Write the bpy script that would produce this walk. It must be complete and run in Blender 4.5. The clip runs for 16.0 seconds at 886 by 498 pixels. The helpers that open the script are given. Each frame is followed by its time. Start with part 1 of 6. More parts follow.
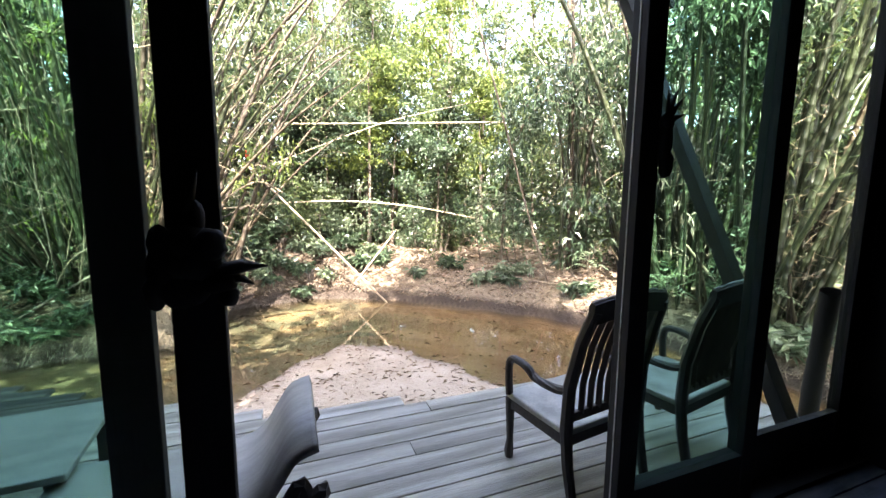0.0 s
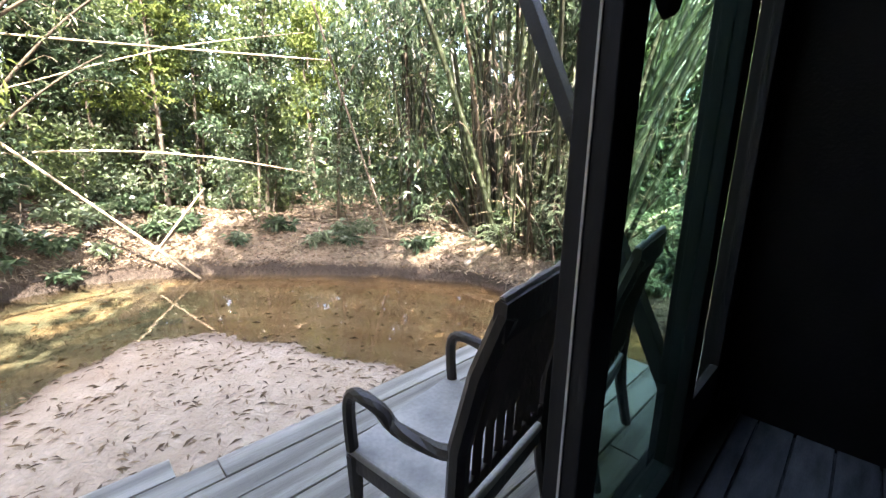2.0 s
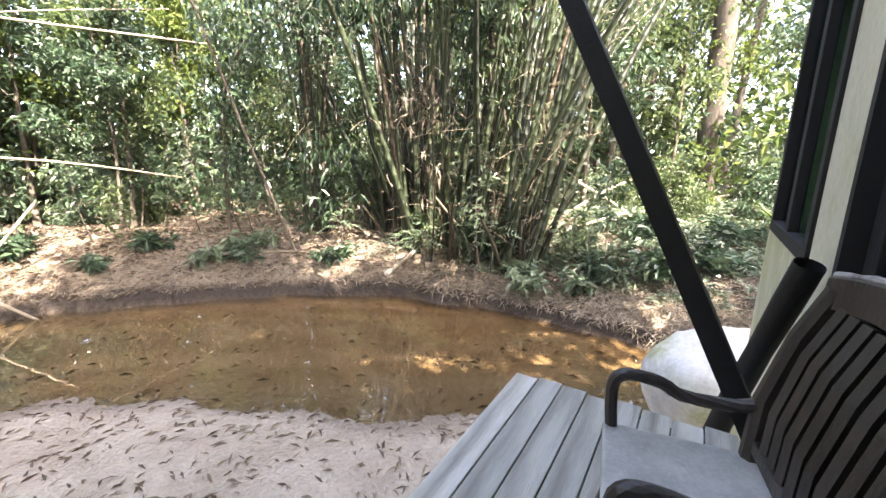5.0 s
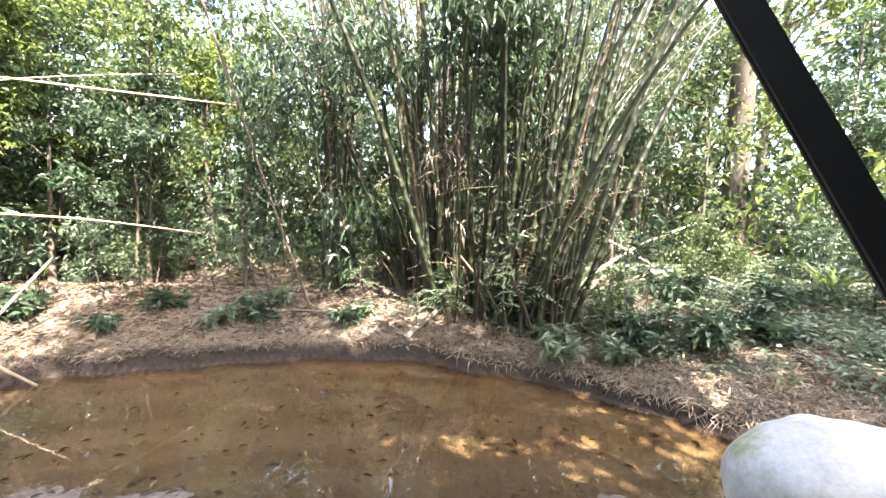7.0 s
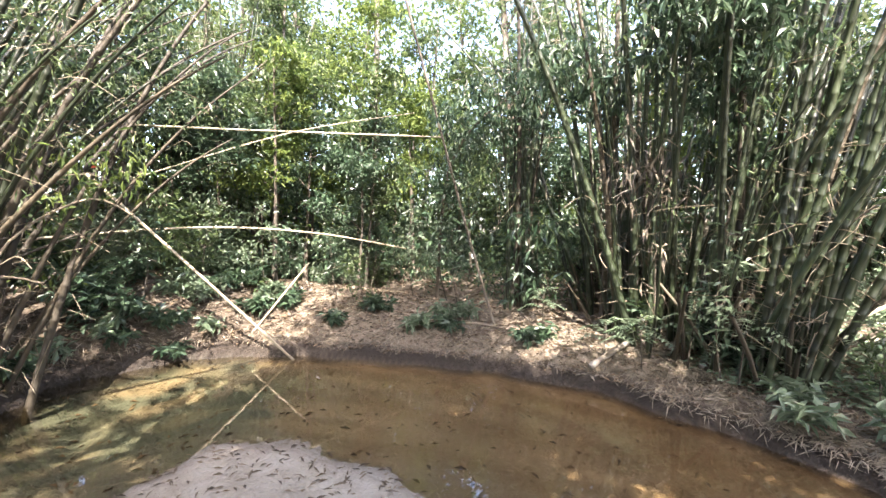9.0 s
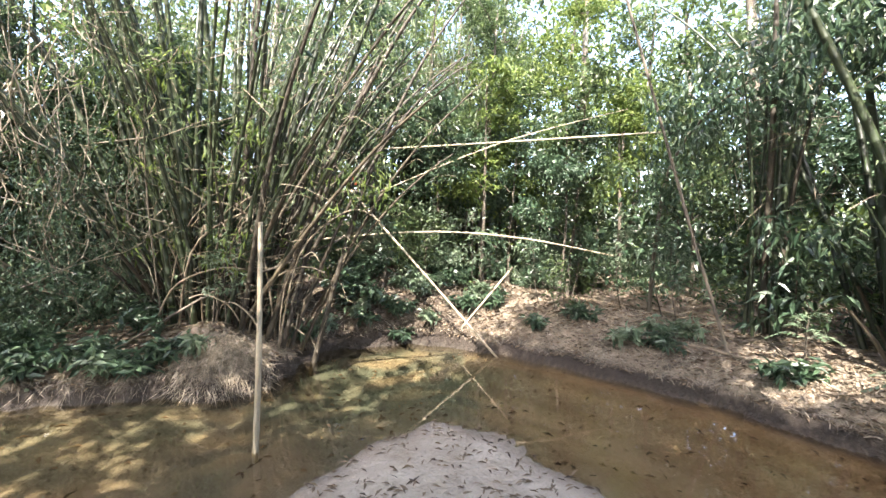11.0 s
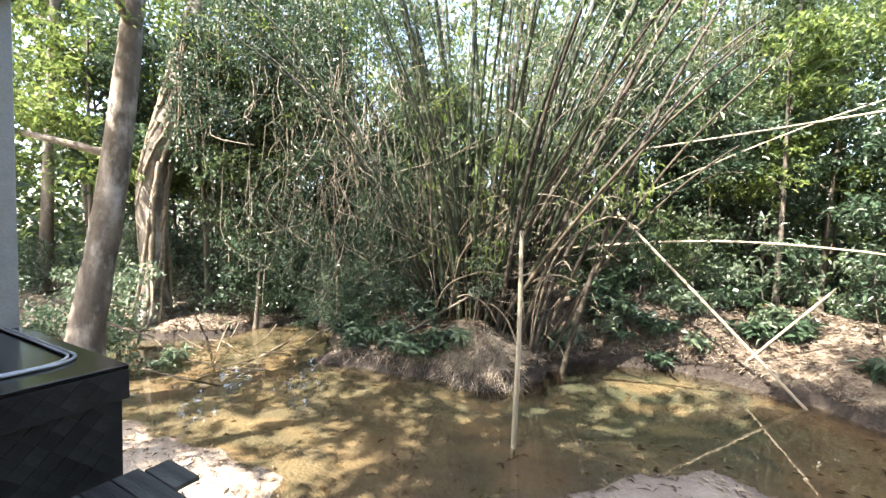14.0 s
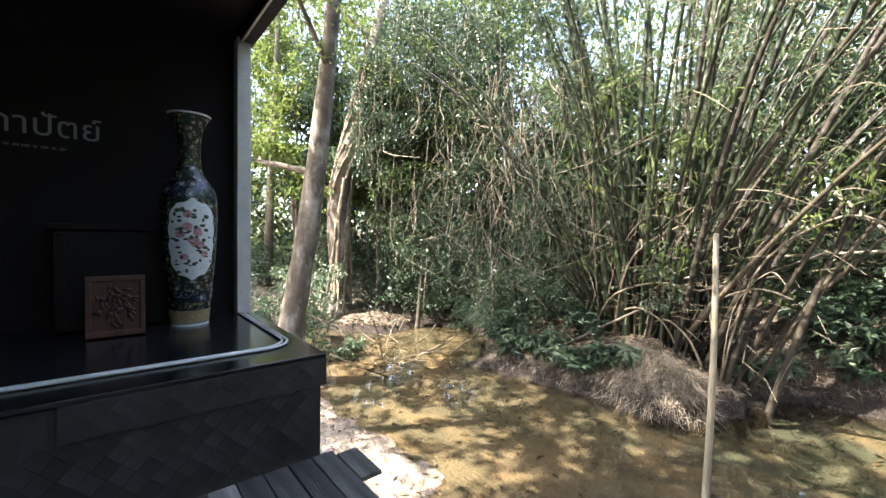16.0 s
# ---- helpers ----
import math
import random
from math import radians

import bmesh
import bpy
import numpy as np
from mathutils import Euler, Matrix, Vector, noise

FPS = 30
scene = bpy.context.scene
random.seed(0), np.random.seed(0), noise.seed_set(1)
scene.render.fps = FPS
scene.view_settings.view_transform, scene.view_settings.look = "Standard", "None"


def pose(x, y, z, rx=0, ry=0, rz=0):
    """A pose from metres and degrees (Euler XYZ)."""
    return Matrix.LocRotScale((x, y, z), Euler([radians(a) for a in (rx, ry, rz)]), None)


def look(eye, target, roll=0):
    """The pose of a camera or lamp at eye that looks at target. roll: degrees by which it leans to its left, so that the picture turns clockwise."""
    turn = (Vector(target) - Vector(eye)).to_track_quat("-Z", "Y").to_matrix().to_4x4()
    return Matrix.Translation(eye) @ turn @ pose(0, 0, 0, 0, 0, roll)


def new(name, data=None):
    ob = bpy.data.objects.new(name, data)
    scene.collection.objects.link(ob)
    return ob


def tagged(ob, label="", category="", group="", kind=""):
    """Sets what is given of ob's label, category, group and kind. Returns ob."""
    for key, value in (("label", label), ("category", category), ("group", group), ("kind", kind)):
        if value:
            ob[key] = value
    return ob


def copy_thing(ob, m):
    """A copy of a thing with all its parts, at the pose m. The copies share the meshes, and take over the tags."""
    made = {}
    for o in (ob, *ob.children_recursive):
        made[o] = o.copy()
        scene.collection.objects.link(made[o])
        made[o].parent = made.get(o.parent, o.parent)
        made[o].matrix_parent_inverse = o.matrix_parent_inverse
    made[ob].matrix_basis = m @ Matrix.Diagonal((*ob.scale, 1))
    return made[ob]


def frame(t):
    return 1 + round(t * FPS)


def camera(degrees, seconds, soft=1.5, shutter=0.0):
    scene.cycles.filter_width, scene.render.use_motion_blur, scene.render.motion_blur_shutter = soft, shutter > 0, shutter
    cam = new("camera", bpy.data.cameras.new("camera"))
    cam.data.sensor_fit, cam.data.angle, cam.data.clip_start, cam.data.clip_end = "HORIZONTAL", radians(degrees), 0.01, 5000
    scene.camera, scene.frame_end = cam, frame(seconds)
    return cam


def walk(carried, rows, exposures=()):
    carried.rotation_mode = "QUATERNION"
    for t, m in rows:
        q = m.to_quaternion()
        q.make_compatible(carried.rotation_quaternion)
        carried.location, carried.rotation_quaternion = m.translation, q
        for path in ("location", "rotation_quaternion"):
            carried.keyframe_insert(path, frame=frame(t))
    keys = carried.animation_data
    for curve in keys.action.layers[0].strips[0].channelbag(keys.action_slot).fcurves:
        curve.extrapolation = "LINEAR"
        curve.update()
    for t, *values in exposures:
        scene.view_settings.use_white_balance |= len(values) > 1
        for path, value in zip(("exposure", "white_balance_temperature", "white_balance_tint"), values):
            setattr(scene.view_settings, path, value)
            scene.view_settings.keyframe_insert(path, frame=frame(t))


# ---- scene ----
cam = camera(95.7, 16.0)
# seconds, place in metres, turns in degrees
ROWS = [
    (0.0, 0.000, 0.000, 1.580, 82.89, -0.45, -20.84),
    (0.5, 0.069, 0.200, 1.564, 82.10, -1.09, -27.76),
    (1.0, 0.205, 0.446, 1.511, 81.24, -0.65, -34.55),
    (1.5, 0.433, 0.709, 1.470, 78.40, -0.49, -39.51),
    (2.0, 0.584, 0.903, 1.433, 76.92, -0.65, -43.55),
    (2.5, 0.683, 1.154, 1.460, 76.53, -0.86, -47.69),
    (3.0, 0.830, 1.340, 1.422, 76.02, -0.31, -51.90),
    (3.5, 0.938, 1.468, 1.389, 76.12, -0.29, -54.42),
    (4.8, 1.030, 1.870, 1.435, 77.00, -0.32, -57.30),
    (6.0, 1.230, 2.290, 1.499, 78.03, -0.35, -59.48),
    (6.5, 1.275, 2.481, 1.532, 83.48, -0.65, -58.96),
    (7.0, 1.380, 2.599, 1.556, 84.35, -0.24, -55.93),
    (7.5, 1.340, 2.679, 1.575, 85.73, -0.57, -51.39),
    (8.0, 1.283, 2.713, 1.590, 86.25, -0.53, -46.25),
    (8.5, 1.205, 2.704, 1.586, 86.81, -0.97, -40.55),
    (9.0, 1.121, 2.763, 1.588, 86.82, -0.84, -31.20),
    (11.5, 0.787, 2.800, 1.616, 86.92, -1.16, 1.83),
    (12.0, 0.729, 2.800, 1.607, 86.88, -1.10, 7.70),
    (12.5, 0.630, 2.800, 1.602, 87.00, -1.30, 13.36),
    (13.0, 0.545, 2.800, 1.590, 87.36, -1.19, 18.92),
    (13.5, 0.507, 2.810, 1.572, 87.44, -0.90, 23.97),
    (14.0, 0.433, 2.801, 1.578, 87.72, -0.94, 29.22),
    (14.5, 0.291, 2.862, 1.563, 87.52, -1.17, 34.08),
    (15.0, 0.196, 2.843, 1.577, 87.97, -1.07, 38.92),
    (15.5, 0.141, 2.872, 1.547, 88.17, -0.76, 44.25),
    (16.0, 0.091, 2.890, 1.518, 88.40, -0.80, 50.35),
]
EXPOSURES = [(0.0, 4.42, 7200, 21), (2.0, 4.34, 7250, 21), (4.0, 4.17, 7250, 21), (7.0, 3.92, 7000, 19), (9.0, 3.62, 6800, 18), (12.0, 3.46, 6650, 14), (16.0, 3.44, 6700, 15)]
walk(cam, [(t, pose(x, y, z, rx, ry, rz)) for t, x, y, z, rx, ry, rz in ROWS], EXPOSURES)

# ---- light ----
world = bpy.data.worlds.new("sky")
scene.world = world
world.use_nodes = True
wn = world.node_tree
sky = wn.nodes.new("ShaderNodeTexSky")
sky.sky_type = "NISHITA"
sky.sun_disc = False
SUN_EL, SUN_AZ = 56.0, 205.0
sky.sun_elevation = radians(SUN_EL)
sky.sun_rotation = radians(SUN_AZ)
sky.air_density, sky.dust_density = 1.0, 3.0
wn.links.new(sky.outputs[0], wn.nodes["Background"].inputs[0])
wn.nodes["Background"].inputs[1].default_value = 0.135
sun = new("sun", bpy.data.lights.new("sun", "SUN"))
sun.data.energy, sun.data.angle, sun.data.color = 3.1, radians(0.6), (1.0, 0.95, 0.86)
_sd = Vector((math.sin(radians(SUN_AZ)) * math.cos(radians(SUN_EL)), math.cos(radians(SUN_AZ)) * math.cos(radians(SUN_EL)), math.sin(radians(SUN_EL))))
sun.matrix_world = look(_sd * 40, (0, 0, 0))


# ---- materials ----
def mat(name, base=(0.5, 0.5, 0.5), rough=0.7, metal=0.0, vary=0.25, scale=6.0, bump=0.2, fine=60.0, stretch=(1, 1, 1), random_piece=0.0, coords="Object", spec=0.5, second=None, second_at=0.55):
    m = bpy.data.materials.new(name)
    m.use_nodes = True
    nt = m.node_tree
    b = nt.nodes["Principled BSDF"]
    b.inputs["Roughness"].default_value = rough
    b.inputs["Metallic"].default_value = metal
    b.inputs["Specular IOR Level"].default_value = spec
    tc = nt.nodes.new("ShaderNodeTexCoord")
    mp = nt.nodes.new("ShaderNodeMapping")
    mp.inputs["Scale"].default_value = stretch
    nt.links.new(tc.outputs[coords], mp.inputs[0])
    n1 = nt.nodes.new("ShaderNodeTexNoise")
    n1.inputs["Scale"].default_value, n1.inputs["Detail"].default_value = scale, 6.0
    n2 = nt.nodes.new("ShaderNodeTexNoise")
    n2.inputs["Scale"].default_value, n2.inputs["Detail"].default_value = fine, 4.0
    for n in (n1, n2):
        nt.links.new(mp.outputs[0], n.inputs["Vector"])
    ramp = nt.nodes.new("ShaderNodeValToRGB")
    lo = [c * (1 - vary) for c in base]
    hi = [min(1, c * (1 + vary)) for c in base]
    ramp.color_ramp.elements[0].color, ramp.color_ramp.elements[0].position = (*lo, 1), 0.3
    ramp.color_ramp.elements[1].color, ramp.color_ramp.elements[1].position = (*hi, 1), 0.7
    nt.links.new(n1.outputs[0], ramp.inputs[0])
    col = ramp.outputs[0]
    if second:
        n3 = nt.nodes.new("ShaderNodeTexNoise")
        n3.inputs["Scale"].default_value, n3.inputs["Detail"].default_value = scale * 0.45, 8.0
        n3.inputs["Roughness"].default_value = 0.65
        nt.links.new(mp.outputs[0], n3.inputs["Vector"])
        r3 = nt.nodes.new("ShaderNodeValToRGB")
        r3.color_ramp.elements[0].position, r3.color_ramp.elements[1].position = second_at - 0.05, second_at + 0.08
        nt.links.new(n3.outputs[0], r3.inputs[0])
        mx = nt.nodes.new("ShaderNodeMix")
        mx.data_type = "RGBA"
        nt.links.new(r3.outputs[0], mx.inputs[0])
        nt.links.new(col, mx.inputs[6])
        mx.inputs[7].default_value = (*second, 1)
        col = mx.outputs[2]
    hv = nt.nodes.new("ShaderNodeHueSaturation")
    nt.links.new(col, hv.inputs["Color"])
    mr = nt.nodes.new("ShaderNodeMapRange")
    mr.inputs[3].default_value, mr.inputs[4].default_value = 0.75, 1.25
    nt.links.new(n2.outputs[0], mr.inputs[0])
    val = mr.outputs[0]
    if random_piece:
        oi = nt.nodes.new("ShaderNodeObjectInfo")
        mr2 = nt.nodes.new("ShaderNodeMapRange")
        mr2.inputs[3].default_value, mr2.inputs[4].default_value = 1 - random_piece, 1 + random_piece
        nt.links.new(oi.outputs["Random"], mr2.inputs[0])
        mm = nt.nodes.new("ShaderNodeMath")
        mm.operation = "MULTIPLY"
        nt.links.new(val, mm.inputs[0])
        nt.links.new(mr2.outputs[0], mm.inputs[1])
        val = mm.outputs[0]
    nt.links.new(val, hv.inputs["Value"])
    nt.links.new(hv.outputs[0], b.inputs["Base Color"])
    if bump:
        bp = nt.nodes.new("ShaderNodeBump")
        bp.inputs["Strength"].default_value, bp.inputs["Distance"].default_value = bump, 0.01
        nt.links.new(n2.outputs[0], bp.inputs["Height"])
        nt.links.new(bp.outputs[0], b.inputs["Normal"])
    return m


def leaf_mat(name, a, b_, trans=0.45, rough=0.45, spec=0.4):
    """Thin leaves: glossy face, light shining through, each leaf of its own tone."""
    m = bpy.data.materials.new(name)
    m.use_nodes = True
    nt = m.node_tree
    p = nt.nodes["Principled BSDF"]
    p.inputs["Roughness"].default_value, p.inputs["Specular IOR Level"].default_value = rough, spec
    g = nt.nodes.new("ShaderNodeNewGeometry")
    ramp = nt.nodes.new("ShaderNodeValToRGB")
    ramp.color_ramp.elements[0].color, ramp.color_ramp.elements[1].color = (*a, 1), (*b_, 1)
    nt.links.new(g.outputs["Random Per Island"], ramp.inputs[0])
    nt.links.new(ramp.outputs[0], p.inputs["Base Color"])
    t = nt.nodes.new("ShaderNodeBsdfTranslucent")
    nt.links.new(ramp.outputs[0], t.inputs[0])
    mx = nt.nodes.new("ShaderNodeMixShader")
    mx.inputs[0].default_value = trans
    nt.links.new(p.outputs[0], mx.inputs[1])
    nt.links.new(t.outputs[0], mx.inputs[2])
    nt.links.new(mx.outputs[0], nt.nodes["Material Output"].inputs[0])
    return m


def glass_mat(name, tint, ior=1.5, rough=0.0, bump=0.0, bump_scale=4.0, gloss=1.0):
    m = bpy.data.materials.new(name)
    m.use_nodes = True
    nt = m.node_tree
    nt.nodes.remove(nt.nodes["Principled BSDF"])
    tr = nt.nodes.new("ShaderNodeBsdfTransparent")
    tr.inputs[0].default_value = (*tint, 1)
    gl = nt.nodes.new("ShaderNodeBsdfGlossy")
    gl.inputs["Roughness"].default_value = rough
    gl.inputs[0].default_value = (gloss, gloss, gloss, 1)
    mx = nt.nodes.new("ShaderNodeMixShader")
    if bump:
        fr = nt.nodes.new("ShaderNodeFresnel")
        fr.inputs[0].default_value = ior
        nt.links.new(fr.outputs[0], mx.inputs[0])
    else:
        lw = nt.nodes.new("ShaderNodeLayerWeight")
        pw = nt.nodes.new("ShaderNodeMath")
        pw.operation = "POWER"
        pw.inputs[1].default_value = 5.0
        nt.links.new(lw.outputs["Facing"], pw.inputs[0])
        ad = nt.nodes.new("ShaderNodeMath")
        ad.operation = "MULTIPLY_ADD"
        ad.inputs[1].default_value, ad.inputs[2].default_value = 0.6, 0.035
        nt.links.new(pw.outputs[0], ad.inputs[0])
        nt.links.new(ad.outputs[0], mx.inputs[0])
    nt.links.new(tr.outputs[0], mx.inputs[1])
    nt.links.new(gl.outputs[0], mx.inputs[2])
    nt.links.new(mx.outputs[0], nt.nodes["Material Output"].inputs[0])
    if bump:
        tc = nt.nodes.new("ShaderNodeTexCoord")
        n = nt.nodes.new("ShaderNodeTexNoise")
        n.inputs["Scale"].default_value, n.inputs["Detail"].default_value = bump_scale, 2.0
        nt.links.new(tc.outputs["Object"], n.inputs["Vector"])
        bp = nt.nodes.new("ShaderNodeBump")
        bp.inputs["Strength"].default_value, bp.inputs["Distance"].default_value = bump, 0.02
        nt.links.new(n.outputs[0], bp.inputs["Height"])
        nt.links.new(bp.outputs[0], gl.inputs["Normal"])
        nt.links.new(bp.outputs[0], fr.inputs["Normal"])
    return m


M_DECK = mat("weathered deck boards", (0.31, 0.285, 0.235), 0.6, 0, 0.45, 3.0, 0.5, 40, (0.35, 4, 4), 0.28, second=(0.46, 0.43, 0.37), second_at=0.56)
M_BLACKWOOD = mat("black stained wood", (0.014, 0.0125, 0.0125), 0.75, 0, 0.4, 5, 0.3, 50, (1, 1, 0.2))
M_FLOORDARK = mat("dark lacquered floor", (0.085, 0.088, 0.10), 0.22, 0, 0.4, 3, 0.15, 40, (1, 5, 1), 0.3)
M_ROOMWALL = mat("dark painted room wall", (0.0080, 0.0052, 0.0055), 0.8, 0, 0.3, 3, 0.2, 60, spec=0.32)
M_CHAIR = mat("dark stained chair wood", (0.045, 0.035, 0.028), 0.45, 0, 0.4, 8, 0.3, 70, (1, 1, 0.4), 0, second=(0.12, 0.10, 0.085), second_at=0.66)
M_SEAT = mat("dusty worn chair seat", (0.42, 0.395, 0.35), 0.5, 0, 0.35, 5, 0.25, 60, second=(0.26, 0.24, 0.22), second_at=0.6)
M_TOPRAIL = mat("weathered grey rail wood", (0.33, 0.30, 0.27), 0.7, 0, 0.4, 9, 0.5, 60, second=(0.05, 0.04, 0.035), second_at=0.58)
M_LOUNGE = mat("greyed varnished wood", (0.36, 0.34, 0.315), 0.5, 0, 0.2, 4, 0.2, 50, (1, 4, 1))
M_BRACE = mat("black brace paint", (0.010, 0.009, 0.009), 0.6, 0, 0.4, 6, 0.3, 60)
M_CREAM = mat("mossy cream plaster", (0.62, 0.57, 0.41), 0.85, 0, 0.12, 1.5, 0.2, 50, (1, 1, 0.4), second=(0.36, 0.37, 0.13), second_at=0.55)
M_ROCK = mat("pale boulder stone", (0.62, 0.61, 0.57), 0.85, 0, 0.25, 1.6, 0.6, 18, second=(0.36, 0.37, 0.20), second_at=0.56)
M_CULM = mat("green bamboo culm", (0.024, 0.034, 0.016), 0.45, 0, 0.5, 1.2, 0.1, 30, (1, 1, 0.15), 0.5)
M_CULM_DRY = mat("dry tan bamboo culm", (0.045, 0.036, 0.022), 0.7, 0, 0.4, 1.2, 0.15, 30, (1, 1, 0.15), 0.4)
M_POLE = mat("pale dead bamboo pole", (0.34, 0.29, 0.20), 0.6, 0, 0.25, 2.5, 0.2, 40, (1, 1, 0.3))
M_BARK = mat("mottled grey bark", (0.13, 0.11, 0.085), 0.9, 0, 0.5, 3.0, 1.0, 20, (1, 1, 0.5), second=(0.38, 0.355, 0.31), second_at=0.56)
M_BARK_THIN = mat("thin brown bark", (0.10, 0.085, 0.065), 0.9, 0, 0.5, 3, 0.6, 30, (1, 1, 0.3), 0.35)
M_VINE = mat("woody vine bark", (0.17, 0.14, 0.098), 0.85, 0, 0.4, 5, 0.4, 30)
M_TWIG = mat("pale dry twig bark", (0.19, 0.165, 0.125), 0.85, 0, 0.4, 5, 0.4, 30)
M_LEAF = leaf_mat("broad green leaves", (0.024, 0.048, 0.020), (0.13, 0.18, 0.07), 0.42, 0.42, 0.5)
# lighter leaf colour, also used for patches painted as sunlit
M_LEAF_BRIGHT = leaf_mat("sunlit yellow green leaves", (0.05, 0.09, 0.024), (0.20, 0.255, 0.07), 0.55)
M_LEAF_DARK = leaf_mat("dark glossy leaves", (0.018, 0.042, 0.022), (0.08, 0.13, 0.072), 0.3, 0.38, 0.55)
M_LEAF_BAMBOO = leaf_mat("narrow bamboo leaves", (0.05, 0.085, 0.035), (0.15, 0.195, 0.085), 0.42, 0.35, 0.7)
M_LEAF_DRY = leaf_mat("dry fallen leaves", (0.075, 0.060, 0.045), (0.27, 0.232, 0.18), 0.15, 0.7, 0.3)
M_LEAF_LITTER_DARK = leaf_mat("dark fallen leaves", (0.07, 0.05, 0.035), (0.22, 0.16, 0.10), 0.1, 0.7, 0.3)
# pale grey-green that includes sky sheen on the leaves
M_LEAF_COVER = leaf_mat("grey green cover leaves", (0.07, 0.115, 0.062), (0.20, 0.255, 0.165), 0.3, 0.33, 0.65)
M_STRAW = leaf_mat("dry straw", (0.13, 0.107, 0.078), (0.33, 0.288, 0.22), 0.2, 0.7, 0.2)
M_GLASS_TEAL = glass_mat("teal tinted door glass", (0.68, 0.88, 0.82))
M_GLASS = glass_mat("lightly tinted glass", (0.88, 0.93, 0.90))
M_WATER = glass_mat("clear amber creek water", (0.82, 0.77, 0.645), 1.72, 0.0, 0.12, 2.4)
M_WHITE = mat("white aluminium track", (0.64, 0.61, 0.56), 0.4, 0.2, 0.08, 6, 0.05)
M_BENCH = mat("black lacquer bench", (0.010, 0.010, 0.010), 0.16, 0, 0.3, 3, 0.05, 60)
M_TILE = mat("charcoal diamond tile", (0.030, 0.029, 0.026), 0.5, 0, 0.35, 6, 0.3, 60, (1, 1, 1), 0.45)
def enamel_mat(name, ground, tones, scale):
    """Glazed porcelain crowded with small painted flowers and scrolls."""
    m = bpy.data.materials.new(name)
    m.use_nodes = True
    nt = m.node_tree
    b = nt.nodes["Principled BSDF"]
    b.inputs["Roughness"].default_value = 0.2
    tc = nt.nodes.new("ShaderNodeTexCoord")
    wv = nt.nodes.new("ShaderNodeTexNoise")
    wv.inputs["Scale"].default_value = scale * 0.8
    nt.links.new(tc.outputs["Object"], wv.inputs["Vector"])
    ad = nt.nodes.new("ShaderNodeMix")
    ad.data_type = "RGBA"
    ad.inputs[0].default_value = 0.06
    nt.links.new(tc.outputs["Object"], ad.inputs[6])
    nt.links.new(wv.outputs["Color"], ad.inputs[7])
    vo = nt.nodes.new("ShaderNodeTexVoronoi")
    vo.inputs["Scale"].default_value = scale
    nt.links.new(ad.outputs[2], vo.inputs["Vector"])
    sep = nt.nodes.new("ShaderNodeSeparateColor")
    nt.links.new(vo.outputs["Color"], sep.inputs[0])
    tone = nt.nodes.new("ShaderNodeValToRGB")
    tone.color_ramp.interpolation = "CONSTANT"
    el = tone.color_ramp.elements
    el[0].color, el[0].position = (*tones[0], 1), 0.0
    el[1].color, el[1].position = (*tones[1], 1), 0.35
    for pos, t in zip((0.6, 0.82), tones[2:]):
        e = el.new(pos)
        e.color = (*t, 1)
    nt.links.new(sep.outputs[0], tone.inputs[0])
    ring = nt.nodes.new("ShaderNodeValToRGB")
    re_ = ring.color_ramp.elements
    re_[0].color, re_[0].position = (1, 1, 1, 1), 0.22
    re_[1].color, re_[1].position = (0, 0, 0, 1), 0.30
    for pos, v in ((0.40, 0.0), (0.44, 0.7), (0.50, 0.0)):
        e = re_.new(pos)
        e.color = (v, v, v, 1)
    nt.links.new(vo.outputs["Distance"], ring.inputs[0])
    mx = nt.nodes.new("ShaderNodeMix")
    mx.data_type = "RGBA"
    nt.links.new(ring.outputs[0], mx.inputs[0])
    mx.inputs[6].default_value = (*ground, 1)
    nt.links.new(tone.outputs[0], mx.inputs[7])
    nt.links.new(mx.outputs[2], b.inputs["Base Color"])
    return m


M_PORC = enamel_mat("dark enamelled porcelain", (0.022, 0.026, 0.02), ((0.30, 0.30, 0.20), (0.10, 0.17, 0.10), (0.36, 0.27, 0.13), (0.42, 0.40, 0.36)), 24.0)
M_PORC_WHITE = mat("white glazed porcelain", (0.72, 0.74, 0.73), 0.15, 0, 0.08, 20, 0.0)
M_PORC_BLUE = enamel_mat("dark blue glaze with pale clouds", (0.014, 0.017, 0.03), ((0.30, 0.33, 0.34), (0.05, 0.07, 0.12), (0.34, 0.35, 0.34), (0.08, 0.12, 0.10)), 13.0)
M_ROSE = mat("painted rose enamel", (0.50, 0.26, 0.27), 0.25, 0, 0.4, 40, 0.0)
M_LEAFPAINT = mat("painted leaf enamel", (0.06, 0.10, 0.06), 0.25, 0, 0.4, 40, 0.0)
M_DARKWOOD = mat("near black carved wood", (0.007, 0.004, 0.0035), 0.6, 0, 0.4, 8, 0.2, 60, spec=0.25)
M_PLAQUE = mat("reddish carved wood", (0.075, 0.024, 0.014), 0.4, 0, 0.4, 12, 0.3, 60)
M_LETTER_SMALL = mat("faint grey lettering paint", (0.09, 0.09, 0.095), 0.5, 0, 0.05, 10, 0.0)
M_GOLD = mat("dull gold enamel", (0.33, 0.25, 0.13), 0.3, 0, 0.35, 60, 0.0)
M_DECK_OLD = mat("dark rotten deck boards", (0.085, 0.078, 0.064), 0.8, 0, 0.5, 3.0, 0.8, 40, (0.35, 4, 4), 0.3, second=(0.17, 0.155, 0.125), second_at=0.6)
M_LETTER = mat("grey lettering paint", (0.22, 0.22, 0.23), 0.5, 0, 0.05, 10, 0.0)
M_RED = mat("faded red cloth", (0.65, 0.12, 0.06), 0.8, 0, 0.2, 10, 0.1)


